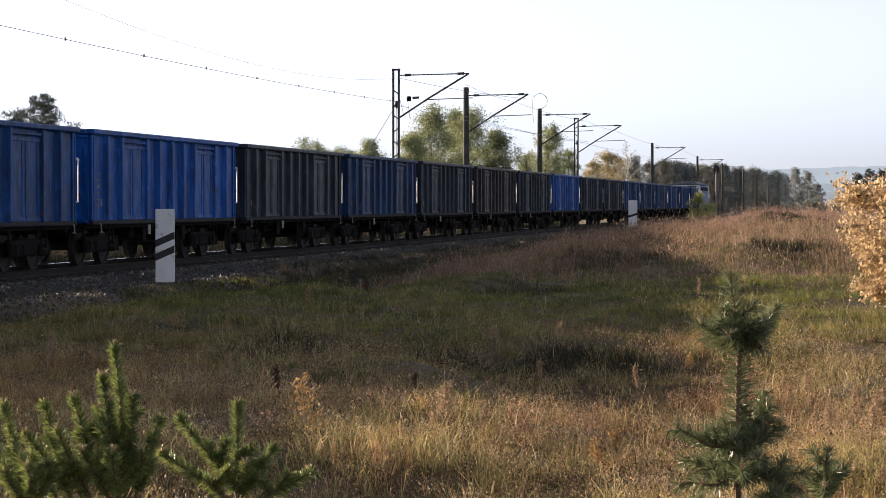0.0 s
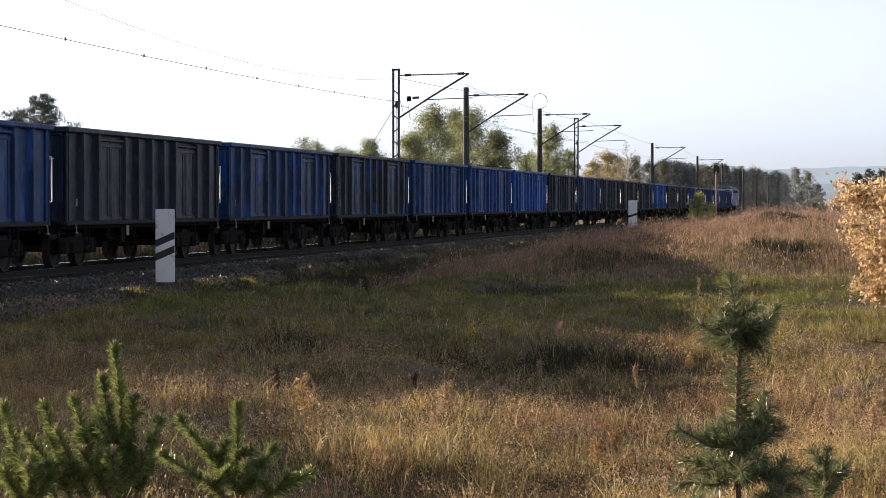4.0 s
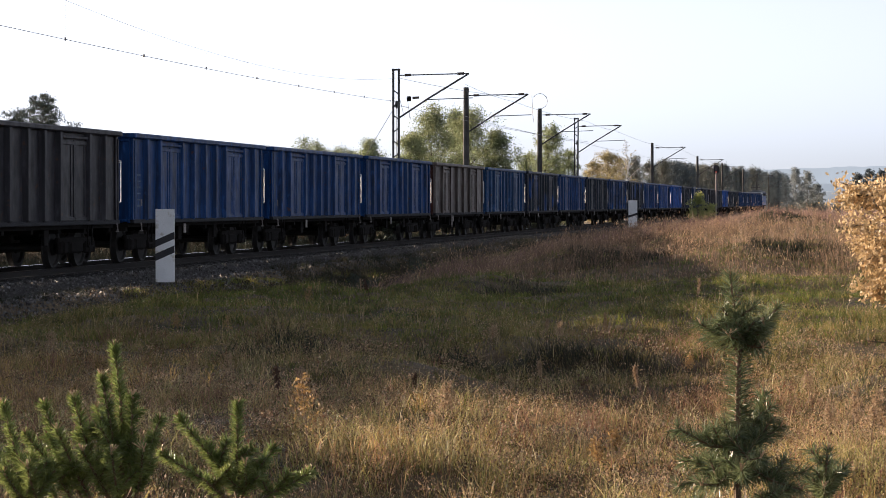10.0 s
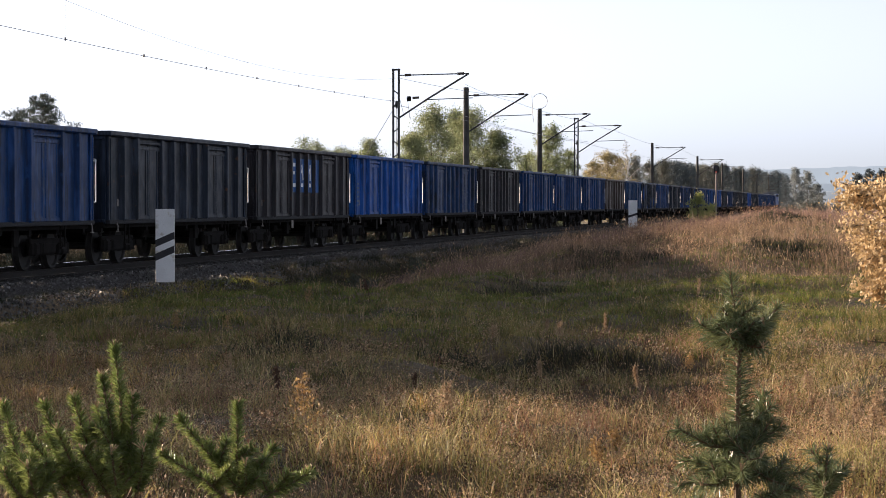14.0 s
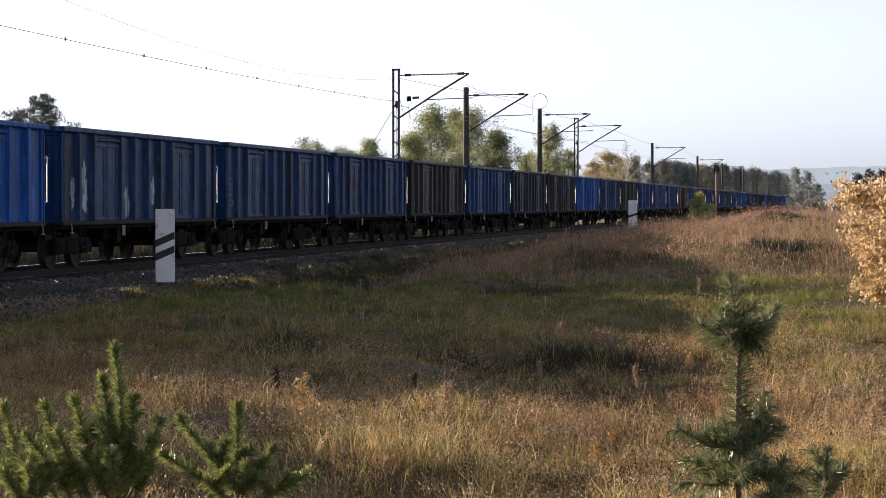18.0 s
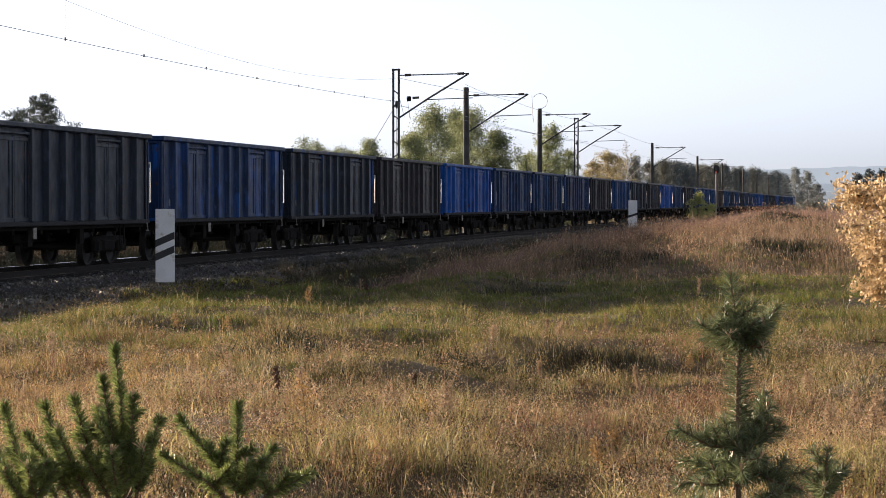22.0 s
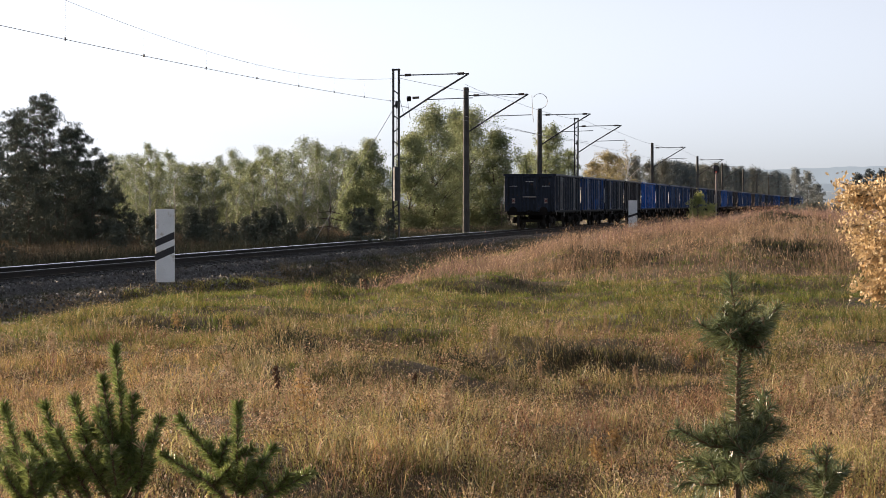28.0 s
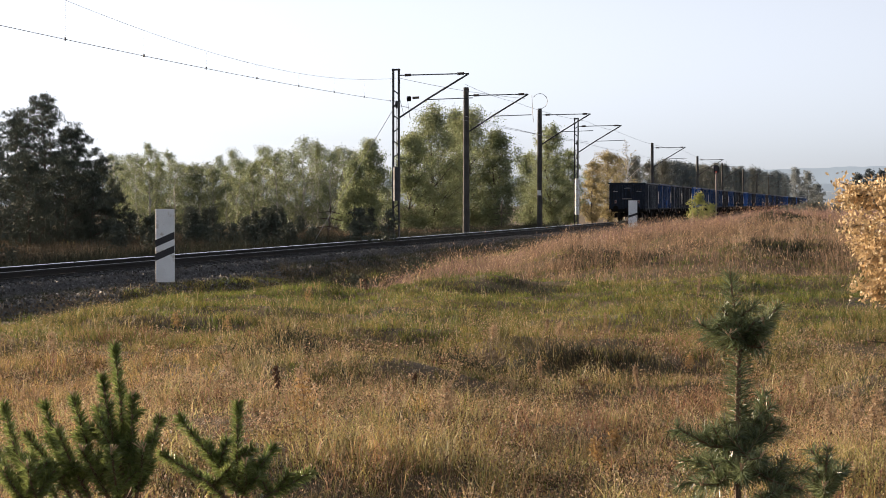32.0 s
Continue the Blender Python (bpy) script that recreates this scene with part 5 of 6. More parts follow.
    lay("tall_grass", G_REED, "tall reddish tan dry grass", 120, 190, 5, 6, 0.2, (0.45, 0.85), (0.012, 0.022), (0.1, 0.8), lambda x, y: (lat_of(x, y) > 3.9) & (lat_of(x, y) < 10))
    # row of scrub with the shade in its colour, seen under the wagons
    lay("scrub_grass", G_DUSK, "scrub beyond the track, coloured dark for shade", 75, 190, 10, 8, 0.25, (0.4, 0.9), (0.012, 0.024), (0.1, 0.8), lambda x, y: (lat_of(x, y) < -3.6) & (lat_of(x, y) > -5.2))
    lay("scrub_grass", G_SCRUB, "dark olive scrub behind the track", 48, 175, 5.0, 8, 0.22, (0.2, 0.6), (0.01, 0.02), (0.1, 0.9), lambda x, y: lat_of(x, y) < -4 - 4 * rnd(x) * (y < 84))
    # dark withered herbs in low clumps
    for y0, y1, dens, size in ((14, 22, 2.2, (0.012, 0.03)), (21, 30, 1.4, (0.016, 0.04))):
        x, y = scatter(rng, y0, y1, dens)
        ok = patchy(x * 1.6 + 4, y * 1.2 + 2) > 0.3 + 0.3 * rnd(x)
        x, y = x[ok], y[ok]
        i = np.repeat(np.arange(len(x)), 110)
        up = rng.beta(1.6, 1.6, len(i))
        q = rng.normal(size=(len(i), 2)) * (rng.uniform(0.07, 0.2, len(x))[i] * (0.5 + 0.5 * up))[:, None]
        hx, hy = x[i] + q[:, 0], y[i] + q[:, 1]
        p = np.stack([hx, hy, gz(hx, hy) + rng.uniform(0.08, 0.22, len(x))[i] * up], 1)
        tagged(new("herb_clumps", flakes("herb_clumps", p, rng.uniform(size[0], size[1], len(i)), 0.45, G_UMBER, rng)), "dark brown withered herbs in low clumps", "herbs", kind="stuff")
    lay("green_grass", G_GREEN, "fresh green grass on a low swell", 37, 52, 24, 8, 0.1, (0.08, 0.2), (0.005, 0.011), (0.3, 1.4), lambda x, y: (lat_of(x, y) > 4.4 + 0.8 * rnd(x)) & (lat_of(x, y) < 8.5) & (x > -8.5) & (x < -2.4 - rnd(x)))
    lay("scrub_grass", G_DUSK, "scrub beyond the track, coloured dark for shade", 46, 84, 7.0, 8, 0.22, (0.25, 0.7), (0.01, 0.02), (0.1, 0.9), lambda x, y: (lat_of(x, y) < -3.6) & (lat_of(x, y) > -7))
    lay("tall_grass", G_ROSE, "tall rosy tan grass on the edge of the rise", 54, 92, 9, 8, 0.15, (0.35, 0.8), (0.005, 0.01), (0.2, 1.0), lambda x, y: np.abs(lat_of(x, y) - 8.6 - 0.02 * (y - 60)) < 1.6 * rnd(x), 0.8, (0.2, 0.07, 0.15, 2, G_PLUME))
    lay("russet_grass", G_RUST, "russet herbs and grass in patches", 13, 33, 26, 10, 0.09, (0.1, 0.28), (0.003, 0.008), (0.2, 1.3), lambda x, y: patchy(x * 1.9 + 2, y * 1.0 + 1) > 0.45 + 0.3 * rnd(x))
    lay("olive_tufts", G_OLIVE, "dark olive tufts among dry grass", 14, 58, 9, 10, 0.1, (0.1, 0.26), (0.004, 0.01), (0.2, 1.2), lambda x, y: side(x, y) & (patchy(x * 2.3 + 7, y * 0.9 + 3) > 0.62 + 0.25 * rnd(x)))
    lay("olive_tufts", G_OLIVE, "dark olive tufts on the green rise", 56, 100, 5, 10, 0.16, (0.12, 0.3), (0.008, 0.016), (0.2, 1.2), lambda x, y: side(x, y) & (patchy(x * 1.3 + 7, y * 0.5 + 3) > 0.66 + 0.2 * rnd(x)))
    lay("scrub_grass", G_MID, "tan grass behind the track", 90, 200, 1.0, 5, 0.25, (0.2, 0.5), (0.012, 0.03), (0.1, 0.9), lambda x, y: (lat_of(x, y) < -8) & (np.sin(x * .35 + 1) + np.sin(y * .12) > 1.5))
    lay("scrub_grass", G_REED, "tan grass strip between the track and the aspens", 105, 175, 7, 6, 0.2, (0.25, 0.55), (0.01, 0.02), (0.1, 0.9), lambda x, y: (lat_of(x, y) < -4.6) & (lat_of(x, y) > -11) & (x > -0.033 * y - 1.5 * rnd(x)))
    # weeds on the gravel, toned down further for the shade beside the track
    lay("verge_grass", G_SHADE, "low dark weeds on the gravel, darkened further for shade", 34, 58, 16, 7, 0.12, (0.06, 0.22), (0.006, 0.012), (0.2, 1.2), lambda x, y: (lat_of(x, y) > 2.3) & (lat_of(x, y) < 5.2 + 2.8 * sstep(y, 47, 52)) & (patchy(x * 2, y * 2) > 0.35))
    # shade in the dips and below the bank, put in as dark weeds
    for cx, cy, rx, ry, dens in SHADE_DIPS:
        lay("dark_weeds", G_SHADE, "weeds coloured dark for the shade in a meadow dip", cy - ry, cy + ry, dens, 7, 0.1, (0.12, 0.34), (0.004 + 0.0001 * cy, 0.007 + 0.00015 * cy), (0.2, 1.0), lambda x, y: ((x - cx) / rx) ** 2 + ((y - cy) / ry) ** 2 < rnd(x) ** 0.5)
    lay("verge_grass", G_GREEN, "thin grass on the ballast edge", 40, 130, 8, 5, 0.08, (0.08, 0.25), (0.006, 0.012), (0.2, 0.9), lambda x, y: side(x, y) & (lat_of(x, y) < 6.0))
    # shaded verge, its darkness put into the grass colour
    lay("verge_grass", G_SHADE, "grass along the ballast, coloured dark for its shade", 56, 150, 14, 6, 0.12, (0.15, 0.4), (0.008, 0.016), (0.2, 0.9), lambda x, y: (lat_of(x, y) > 1.9 + 6 * sstep(-y, -70, -58)) & (lat_of(x, y) < 6.5))


meadow()


# ---- near pines ----
L_NEEDLE = leafy("green_pine_needles", [(0.105, 0.145, 0.045), (0.19, 0.24, 0.072), (0.36, 0.4, 0.14)], 0.4, 6.0, 0.7, 0.3)
L_NEEDLE_DULL = leafy("grey_green_pine_needles", [(0.08, 0.11, 0.055), (0.16, 0.195, 0.09), (0.34, 0.37, 0.18)], 0.32, 6.0, 0.6, 0.32)
M_TWIG = surface("young_pine_bark", (0.2, 0.13, 0.08), (0.13, 0.085, 0.055), 30, 0.85, 0, 0.6, 120)


def needles(shoots, rng, width):
    """Needle blades along shoots. Each: a row of points, needle length, needles a metre, how far they point forwards."""
    P, D, N = [], [], []
    for pts, length, per_m, fwd in shoots:
        pts = [Vector(p) for p in pts]
        for a, b in zip(pts, pts[1:]):
            n = max(2, int((b - a).length * per_m))
            t = rng.uniform(0, 1, n)
            ax = np.array((b - a).normalized())
            base = np.array(a)[None] + t[:, None] * np.array(b - a)[None]
            d = rng.normal(size=(n, 3))
            d -= (d @ ax)[:, None] * ax
            d /= np.linalg.norm(d, axis=1)[:, None]
            d = d * 0.8 + ax * (fwd * rng.uniform(0.3, 1.5, n))[:, None]
            d /= np.linalg.norm(d, axis=1)[:, None]
            P.append(base)
            D.append(d)
            N.append(np.full(n, length))
    N = np.concatenate(N)
    P, D = np.concatenate(P), np.concatenate(D)
    n = len(P)
    s = np.cross(D, rng.normal(size=(n, 3)))
    s /= np.linalg.norm(s, axis=1)[:, None]
    L = (N * rng.uniform(0.7, 1.15, n))[:, None]
    w = width / 2
    mid = P + D * L * 0.55 + np.array([0, 0, -0.06]) * L * 0.3
    tip = P + D * L + np.array([0, 0, -0.06]) * L
    v = np.stack([P - s * w, P + s * w, mid - s * w, mid + s * w, tip], 1).reshape(-1, 3)
    f = np.array([[0, 1, 3], [0, 3, 2], [2, 3, 4]])
    t = (np.arange(n)[:, None, None] * 5 + f[None]).reshape(-1, 3)
    return v, t


def young_pine(px, depth, label, seed, shoots, stem_top, needle, per_m, mat, bare=None, skirts=10, skirt=0.3):
    """A young pine: one stem, brush-like shoots that curve up from it. shoots: points (sideways, height) from base to tip, then the offset in depth."""
    rng = np.random.RandomState(seed)
    x, y = spot(px, depth)
    z0 = gz1(x, y)
    b = thing("young_pine", pose(x, y, z0), label, "young pine", "young pines in the foreground")
    bm, lines, buds = B(), [], []
    top = stem_top - z0
    chain(bm, [(0, 0, 0), (0.008, 0, top * 0.4), (-0.004, 0, top * 0.8), (0, 0, top)], 0.014, 7, 0.45)
    for *pts, dy in shoots:
        p = [Vector((q[0], dy * f, q[1] - z0)) for q, f in zip(pts, (0.15, 0.65, 1.0))]
        chain(bm, [Vector((0, 0, max(0.05, min(top, p[0].z - 0.06)))), p[0], p[1], p[2]], 0.006, 5, 0.5)
        lines.append(([p[0].lerp(p[1], 0.3), p[1], p[1].lerp(p[2], 0.5), p[2]], needle, per_m, 0.65))
        lines.append(([p[1].lerp(p[2], 0.8), p[2]], needle * 0.9, per_m, 1.2))
        buds.append(p[2])
        # short side shoots low on each branch
        for sgn in (-1, 1):
            c = p[0].lerp(p[1], rng.uniform(0.4, 0.95))
            f = c + Vector((sgn * rng.uniform(0.02, 0.05), rng.uniform(-0.05, 0.03), rng.uniform(0.03, 0.07)))
            chain(bm, [c, f], 0.004, 4, 0.6)
            lines.append(([c, f], needle, per_m, 0.7))
    if bare:                           # older needles along the stem, standing well off it
        lines.append(([Vector((0, 0, bare[0] - z0)), Vector((0, 0, bare[1] - z0))], needle * 1.3, 2400, 0.3))
    for q in range(skirts):            # older branches down to the ground
        zb = 0.1 + (top * 0.7 - 0.1) * q / skirts
        a = q * 2.4 + 0.5
        L = skirt * rng.uniform(0.75, 1.1)
        o = Vector((0, 0, zb))
        e = o + Vector((math.cos(a) * L, math.sin(a) * L, L * 0.55))
        m = o.lerp(e, 0.5) - Vector((0, 0, 0.05 * L))
        chain(bm, [o, m, e], 0.007, 5, 0.5)
        lines.append(([o.lerp(m, 0.4), m, e], needle, per_m * 0.8, 0.6))
        for sgn in (-1.1, -0.5, 0.6, 1.2):
            c = m.lerp(e, rng.uniform(0, 0.6))
            f = c + Vector((math.cos(a + sgn), math.sin(a + sgn), rng.uniform(0.3, 1.0))) * L * 0.42
            chain(bm, [c, f], 0.004, 4, 0.6)
            lines.append(([c, f], needle, per_m * 0.8, 0.7))
    part("stem", bm, M_TWIG, b)
    v, t = needles(lines, rng, 0.0021)
    part("needles", soup("needles", v, t, mat), None, b)
    bd = B()
    for e in buds:
        for _ in range(5):
            d = Vector((rng.normal() * .008, rng.normal() * .008, 0.017))
            rod(bd, e - d * 0.2, e + d, 0.003, 0.001, 5)
    part("bud_tuft", bd, M_BUD, b, "pale resinous buds")["kind"] = "stuff"
    return b


M_BUD = surface("pale_pine_buds", (0.5, 0.34, 0.2), (0.4, 0.26, 0.15), 60, 0.6, 0, 0.3, 200)


def near_pines():
    # slender one: long leader, ring of shoots below it, sparse stretch, then wide low whorls
    young_pine(1308, 6.2, "young pine with a slender leader and bud tuft", 3, (
        ((-0.003, 1.091), (-0.01, 1.177), (-0.022, 1.281), 0.0),
        ((-0.006, 1.102), (-0.058, 1.131), (-0.1, 1.159), -0.02),
        ((-0.006, 1.098), (-0.048, 1.105), (-0.074, 1.123), 0.05),
        ((0.006, 1.108), (0.058, 1.141), (0.1, 1.198), 0.02),
        ((0.006, 1.111), (0.032, 1.134), (0.056, 1.16), -0.06),
        ((0.006, 1.111), (0.039, 1.12), (0.072, 1.12), 0.06),
        ((0.003, 1.111), (0.017, 1.134), (0.02, 1.16), 0.08),
        ((-0.003, 1.105), (-0.012, 1.12), (-0.037, 1.134), -0.1),
        ((0.003, 1.105), (0.032, 1.102), (0.053, 1.102), -0.07),
        ((0.003, 0.846), (-0.072, 0.846), (-0.157, 0.892), -0.03),
        ((0.003, 0.839), (-0.066, 0.81), (-0.137, 0.8), 0.05),
        ((0.006, 0.843), (0.053, 0.853), (0.111, 0.893), 0.02),
        ((0.006, 0.843), (0.039, 0.875), (0.063, 0.915), 0.08),
        ((0.006, 0.849), (0.053, 0.903), (0.078, 0.968), 0.1),
        ((0.003, 0.839), (-0.026, 0.846), (-0.066, 0.872), 0.1),
        ((0.003, 0.839), (0.017, 0.817), (0.039, 0.831), -0.14),
        ((0.009, 0.788), (0.104, 0.766), (0.176, 0.776), 0.03),
        ((0.009, 0.788), (0.089, 0.759), (0.15, 0.742), -0.08),
        ((0.0, 0.781), (-0.084, 0.759), (-0.151, 0.742), 0.02),
        ((0.0, 0.781), (-0.062, 0.752), (-0.105, 0.759), -0.1),
        ((0.003, 0.781), (0.003, 0.774), (-0.012, 0.802), -0.16),
        ((0.003, 0.781), (0.046, 0.766), (0.082, 0.795), 0.15),
        ((0.003, 0.774), (-0.026, 0.759), (-0.048, 0.781), 0.17)), 1.1, 0.043, 1700, L_NEEDLE_DULL, (0.83, 1.1), 24, 0.15)
    young_pine(1461, 6.4, "low young pine with short shoots", 4, (
        ((0.001, 0.692), (0.003, 0.759), (0.007, 0.815), 0.0),
        ((0.0, 0.684), (-0.019, 0.71), (-0.037, 0.744), -0.02),
        ((0.0, 0.684), (0.013, 0.71), (0.034, 0.744), 0.03),
        ((0.0, 0.677), (-0.009, 0.704), (-0.016, 0.725), -0.08)), 0.7, 0.036, 2000, L_NEEDLE_DULL, None, 8, 0.12)
    young_pine(210, 5.6, "dense young pine with upright green shoots", 5, (
        ((0.007, 0.814), (0.005, 0.997), (-0.01, 1.135), 0.0),
        ((-0.003, 0.827), (-0.013, 0.945), (-0.033, 1.07), -0.05),
        ((0.02, 0.808), (0.031, 0.893), (0.036, 1.023), -0.04),
        ((0.023, 0.788), (0.064, 0.899), (0.095, 0.968), 0.0),
        ((-0.007, 0.801), (-0.029, 0.925), (-0.057, 0.988), 0.05),
        ((-0.026, 0.775), (-0.085, 0.938), (-0.109, 1.016), 0.02),
        ((-0.078, 0.762), (-0.146, 0.899), (-0.178, 0.999), 0.03),
        ((-0.052, 0.762), (-0.092, 0.847), (-0.13, 0.949), -0.08),
        ((-0.091, 0.756), (-0.152, 0.86), (-0.208, 0.936), -0.04),
        ((-0.013, 0.775), (-0.046, 0.854), (-0.065, 0.906), -0.13),
        ((0.039, 0.775), (0.059, 0.854), (0.068, 0.906), -0.1),
        ((0.007, 0.775), (0.005, 0.827), (0.003, 0.906), -0.15),
        ((0.007, 0.762), (0.016, 0.814), (0.029, 0.867), 0.12),
        ((-0.13, 0.756), (-0.182, 0.827), (-0.228, 0.873), 0.06)), 0.86, 0.027, 3500, L_NEEDLE, None, 16, 0.24)
    young_pine(70, 5.5, "dense young pine with upright green shoots", 6, (
        ((0.006, 0.788), (-0.051, 0.884), (-0.083, 1.009), 0.0),
        ((-0.013, 0.788), (-0.077, 0.839), (-0.128, 0.928), 0.05),
        ((0.0, 0.775), (-0.013, 0.839), (-0.015, 0.877), -0.08),
        ((-0.013, 0.775), (-0.038, 0.813), (-0.064, 0.864), -0.1)), 0.8, 0.027, 3500, L_NEEDLE, None, 10, 0.22)
    young_pine(424, 5.7, "sparse young pine with spreading green shoots", 7, (
        ((0.0, 0.77), (-0.007, 0.866), (-0.005, 0.996), 0.0),
        ((-0.012, 0.8), (-0.072, 0.878), (-0.143, 0.966), -0.02),
        ((-0.019, 0.763), (-0.078, 0.819), (-0.176, 0.886), -0.07),
        ((0.011, 0.77), (0.032, 0.829), (0.077, 0.888), 0.03),
        ((0.021, 0.756), (0.101, 0.796), (0.164, 0.832), 0.02),
        ((0.001, 0.763), (-0.032, 0.816), (-0.052, 0.866), 0.09),
        ((0.001, 0.763), (0.019, 0.816), (0.021, 0.863), -0.1)), 0.84, 0.027, 3500, L_NEEDLE, None, 8, 0.16)
    for px, d, hh in ((625, 57, 0.75), (735, 60, 0.6), (20, 72, 0.7), (660, 59, 0.5), (1100, 100, 1.25)):
        x, y = spot(px, d)
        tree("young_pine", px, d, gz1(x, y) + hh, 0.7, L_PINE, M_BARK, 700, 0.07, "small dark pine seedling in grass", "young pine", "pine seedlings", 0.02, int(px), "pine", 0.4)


near_pines()


def hollow_shrubs():
    rng = random.Random(9)
    dark = leafy("dark_shrub_leaves", [(0.03, 0.028, 0.014), (0.05, 0.045, 0.02), (0.09, 0.06, 0.03)], 0.25, 0.8)
    for i in range(26):
        p = at(rng.uniform(1, 22), rng.uniform(4.6, 7.6))
        px = 784 + 4299 * p.x / p.y
        tree("withered_shrub", px, p.y, gz1(p.x, p.y) + rng.uniform(0.25, 0.6), rng.uniform(0.4, 0.9), dark, M_BARK, 420, 0.05, "low dark withered shrub in a hollow", "shrub", "shrubs in the hollow", 0.02, 400 + i, "leaf", 0.4, thin=0.4)


hollow_shrubs()


M_DOCK = surface("dark_brown_weed", (0.07, 0.035, 0.02), (0.05, 0.03, 0.02), 20, 0.9, 0, 0.5)
L_FLUFF = leafy("pale_weed_fluff", [(0.3, 0.2, 0.11), (0.4, 0.28, 0.17), (0.46, 0.35, 0.24)], 0.5, 3)
L_GOLD = leafy("yellow_weed_leaves", [(0.3, 0.17, 0.07), (0.38, 0.25, 0.1), (0.24, 0.12, 0.06)], 0.5, 3)


def weed(px, base_y, h, style, seed):
    rng = np.random.RandomState(seed)
    d = 1.815 * 4299 / (base_y - 360.6)
    for _ in range(4):
        x, y = spot(px, d)
        d = (1.465 - gz1(x, y)) * 4299 / (base_y - 360.6)
    x, y = spot(px, d)
    lab = {"dock": "dark brown dried dock stalk in grass", "fluff": "dry weed with a pale fluffy seed head", "gold": "dry weed with yellow-brown leaves", "plume": "tall dry stalk with a pinkish plume"}[style]
    b = thing("dry_weed", pose(x, y, gz1(x, y) - 0.02), lab, "weed", "dry weeds in the meadow")
    lx, ly = rng.normal(size=2) * 0.1 * h
    tip = Vector((lx, ly, h))
    bm = chain(B(), [(0, 0, 0), (lx * 0.3, ly * 0.3, h * 0.5), tip], 0.006, 5, 0.4)
    pts = []
    if style in ("fluff", "gold"):
        for k in range(9):
            f = 0.45 + 0.055 * k
            o = Vector((lx * f, ly * f, h * f))
            a = k * 2.4
            e = o + Vector((math.cos(a), math.sin(a), 0.9)) * h * 0.16 * (1.2 - f)
            chain(bm, [o, e], 0.003, 4, 0.6)
            pts += [o.lerp(e, t) for t in (0.5, 0.75, 1)] * 3
    else:
        pts = [tip * t for t in np.linspace(0.6, 1.0, 24)]
    part("stalk", bm, M_DOCK if style == "dock" else M_TWIG, b)
    c = np.array([tuple(q) for q in pts])
    n = {"dock": 260, "fluff": 320, "gold": 260, "plume": 300}[style]
    p = c[rng.randint(0, len(c), n)] + rng.normal(size=(n, 3)) * (0.012 if style in ("dock", "plume") else 0.022)
    part("seed_head", flakes("seed_head", p, rng.uniform(0.012, 0.03, n), 0.6, {"dock": L_DOCK, "gold": L_GOLD}.get(style, L_FLUFF), rng), None, b)["kind"] = "stuff"


L_DOCK = leafy("dock_seeds", [(0.06, 0.03, 0.018), (0.09, 0.045, 0.025), (0.12, 0.06, 0.03)], 0.2, 3)


def weeds():
    for k, (px, by, h, st) in enumerate(((1137, 735, 0.5, "plume"), (965, 604, 0.32, "plume"), (1232, 572, 0.55, "plume"), (545, 850, 0.6, "gold"), (782, 775, 0.4, "fluff"), (770, 790, 0.3, "fluff"),
                                         (735, 712, 0.3, "dock"), (495, 738, 0.34, "dock"), (335, 720, 0.5, "fluff"), (398, 715, 0.5, "fluff"), (528, 700, 0.35, "fluff"), (655, 540, 0.5, "dock"), (640, 520, 0.6, "plume"),
                                         (1070, 600, 0.5, "plume"), (1300, 640, 0.3, "plume"), (1440, 720, 0.4, "fluff"), (1510, 800, 0.5, "fluff"), (1540, 820, 0.5, "fluff"), (1480, 780, 0.4, "fluff"), (705, 850, 0.22, "gold"),
                                         (960, 700, 0.35, "plume"), (990, 668, 0.3, "fluff"), (315, 590, 0.45, "gold"), (402, 585, 0.45, "gold"), (90, 645, 0.35, "fluff"), (540, 560, 0.45, "gold"), (870, 660, 0.3, "fluff"), (1215, 670, 0.3, "gold"), (1060, 840, 0.25, "gold"), (1100, 820, 0.25, "gold"))):
        weed(px, by, h, st, 300 + k)


weeds()


def dead_sapling(s, lat, h, lean, seed):
    rng = np.random.RandomState(seed)
    p = at(s, lat)
    b = thing("dead_sapling", pose(p.x, p.y, gz1(p.x, p.y), 0, lean), "bare dark pine sapling with whorled branches", "sapling", "bare saplings behind the track")
    bm = rod(B(), (0, 0, 0), (0, 0, h), 0.035, 0.015, 6)
    for z in (0.3, 0.55, 0.75, 0.9):
        for k in range(4):
            a = k * 1.571 + rng.uniform(-.2, .2)
            L = h * 0.3
            chain(bm, [(0, 0, h * z - 0.1), (math.cos(a) * L, math.sin(a) * L, h * z + L * (0.55 if k % 2 else -0.35))], 0.028, 5, 0.5)
    part("branches", bm, M_BARK, b)


dead_sapling(55.9, -5.2, 1.95, 4, 1)
dead_sapling(106.0, -4.6, 2.0, 0, 2)


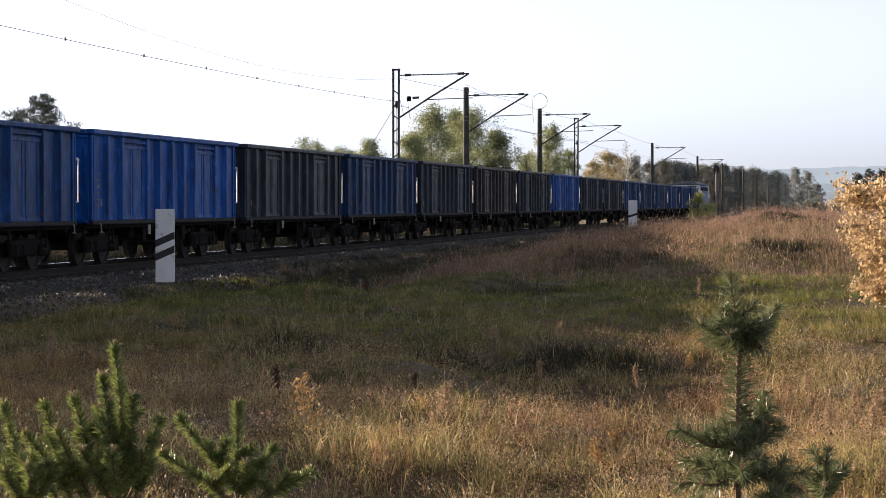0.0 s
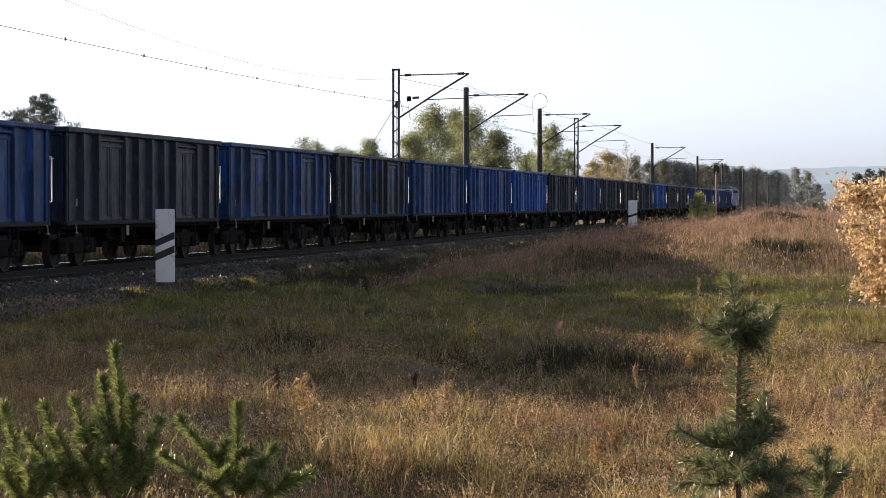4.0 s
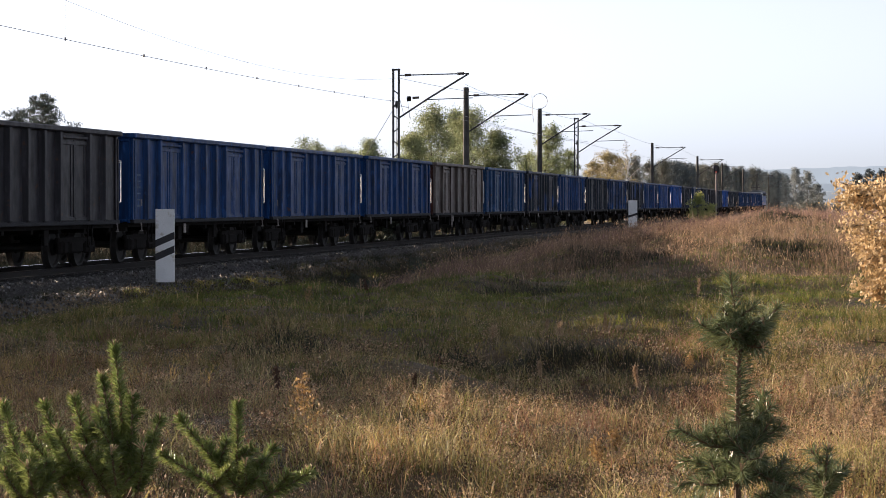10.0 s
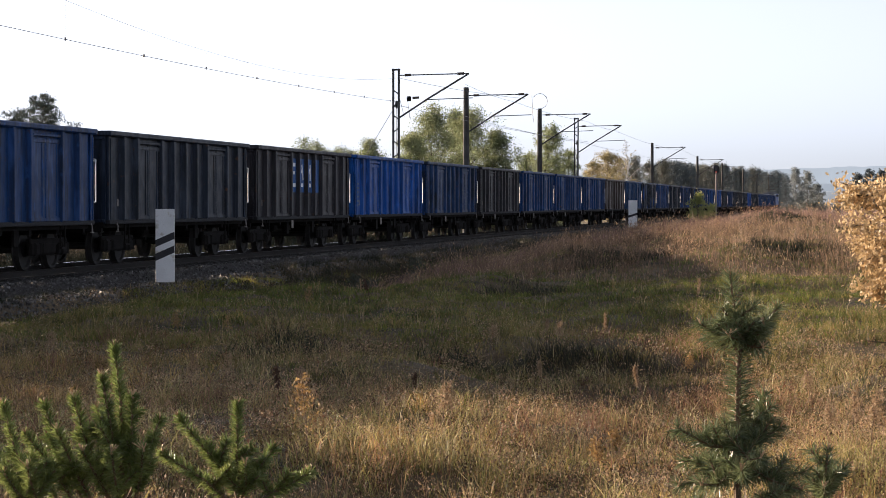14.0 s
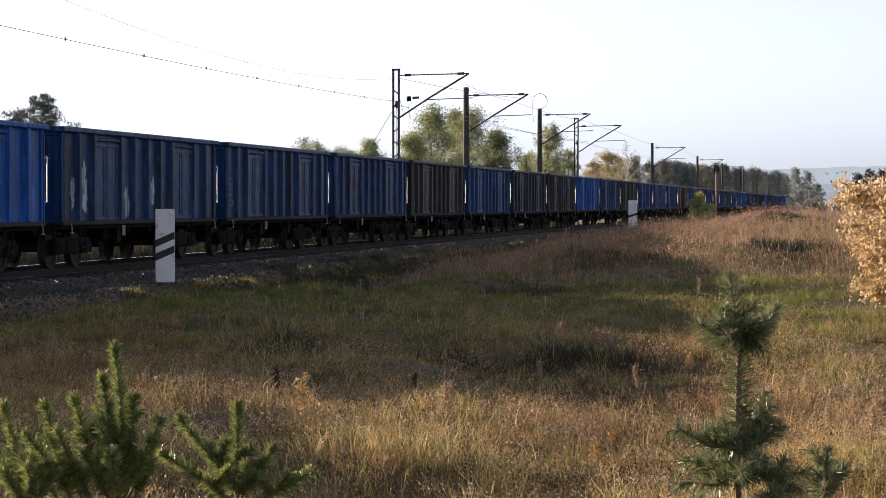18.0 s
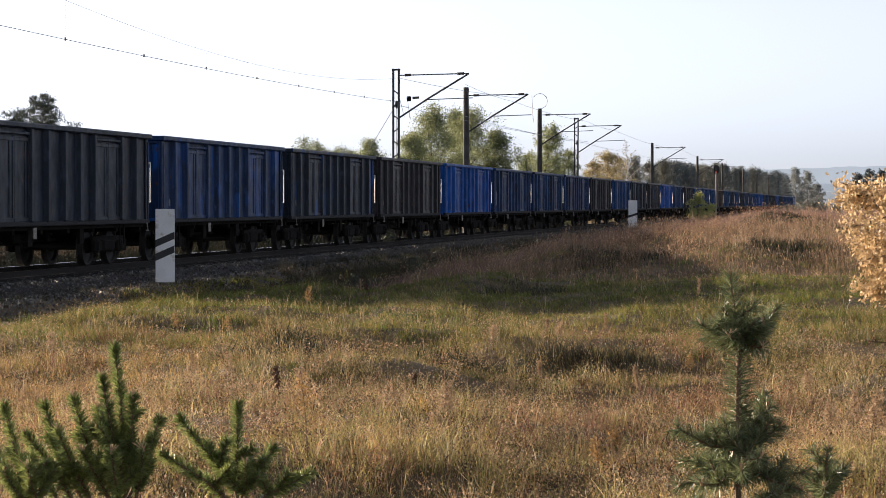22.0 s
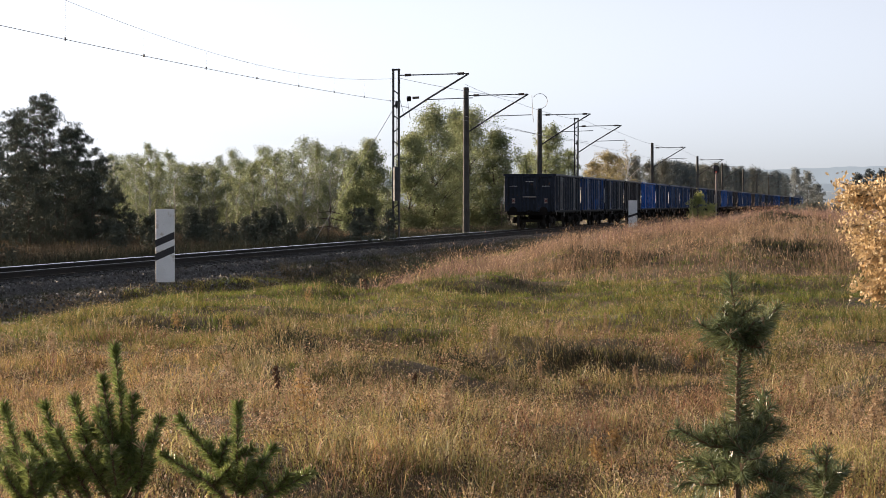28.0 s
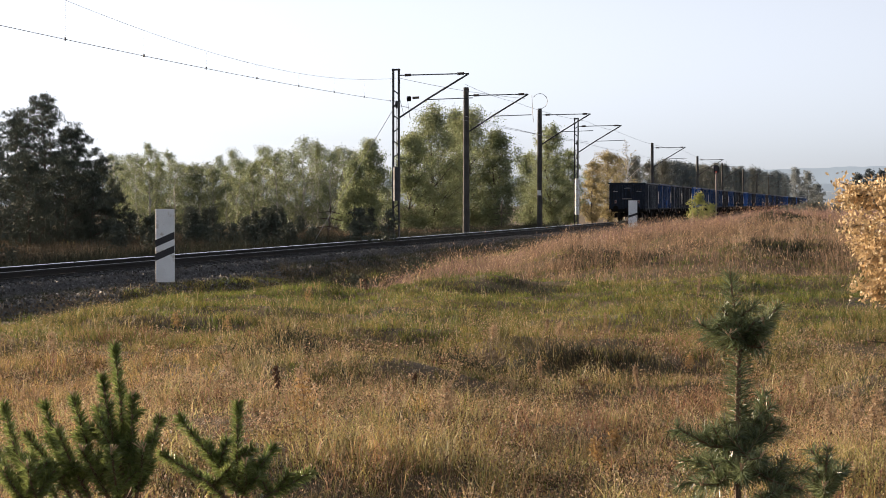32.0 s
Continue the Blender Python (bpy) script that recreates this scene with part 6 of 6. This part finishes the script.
def oak():
    rng = np.random.RandomState(21)
    X, Y = spot(1697, 19.0)
    z0 = gz1(X, Y)
    b = thing("oak_sapling", pose(X, Y, z0), "oak sapling with yellow-brown autumn leaves", "tree")
    bm = B()
    H = 2.05
    tr = [Vector((rng.normal() * .03, rng.normal() * .03, H * i / 7)) for i in range(8)]
    chain(bm, tr, 0.05, 8, 0.3)
    tips = []
    for i in range(70):
        f = 0.2 + 0.8 * (i + 0.5) / 70
        q = f * 7
        j = min(6, int(q))
        o = tr[j].lerp(tr[j + 1], q - j)
        a = i * 2.4
        ln = float(np.interp(f, (0.2, 0.5, 0.75, 0.92, 1.0), (0.5, 0.66, 0.9, 1.08, 0.85))) * rng.uniform(0.7, 1.08)
        if f > 0.3 and z0 + o.z < 0.55:
            ln *= 0.85
        e = o + Vector((math.cos(a) * ln, math.sin(a) * ln, ln * rng.uniform(-0.12, 0.2)))
        m = o.lerp(e, 0.5) + Vector((0, 0, rng.uniform(-.02, .1)))
        chain(bm, [o, m, e], 0.014, 5, 0.35)
        for _ in range(5):
            c = m.lerp(e, rng.uniform(0, 1))
            d = Vector((rng.normal(), rng.normal(), rng.normal() * .6)) * 0.16
            chain(bm, [c, c + d], 0.005, 4, 0.6)
            if f > 0.52 or rng.uniform() < 0.06:
                tips += [c + d * t for t in (0.4, 0.7, 1.0)]
        if f > 0.52:
            tips += [m.lerp(e, t) for t in (0.3, 0.6, 0.85, 1.0)]
    part("trunk", bm, M_BARK, b)
    c = np.array([tuple(t) for t in tips])
    n = 34000
    p = c[rng.randint(0, len(c), n)] + rng.normal(size=(n, 3)) * 0.045
    part("leaves", flakes("leaves", p, rng.uniform(0.024, 0.052, n), 0.55, L_OAK, rng, np.array([0, 0, -0.5])), None, b)


oak()


def motions():
    """The train runs on; it slows a little."""
    for w, k in wagons:
        s0 = 15 * PITCH + 10.0 if k is None else k * PITCH + PITCH / 2
        walk(w, [(t, along(s0 + u * PITCH, 0)) for t, u in zip(KT, KU)])
    # wheels roll: one turn is 2.89 m of way; alike wheels share their keys
    for radius, group in ((0.46, [w for w, k in wagons if k is not None]), (0.6, [w for w, k in wagons if k is None])):
        first = {}
        for w in group:
            for o in w.children_recursive:
                if o.name.startswith("wheel"):
                    x, y, z = round(o.location.x, 3), round(o.location.y, 2), o.location.z
                    if (x, y) not in first:
                        rows = []
                        for f in range(0, 961):
                            u = float(np.interp(f / 30, KT, KU)) * PITCH
                            rows.append((f / 30, pose(x, y, z, -math.degrees(u / radius) % 360)))
                        walk(o, rows)
                        first[x, y] = o
                    else:
                        o.rotation_mode = "QUATERNION"
                        o.animation_data_create()
                        o.animation_data.action = first[x, y].animation_data.action
                        o.animation_data.action_slot = first[x, y].animation_data.action_slot


motions()
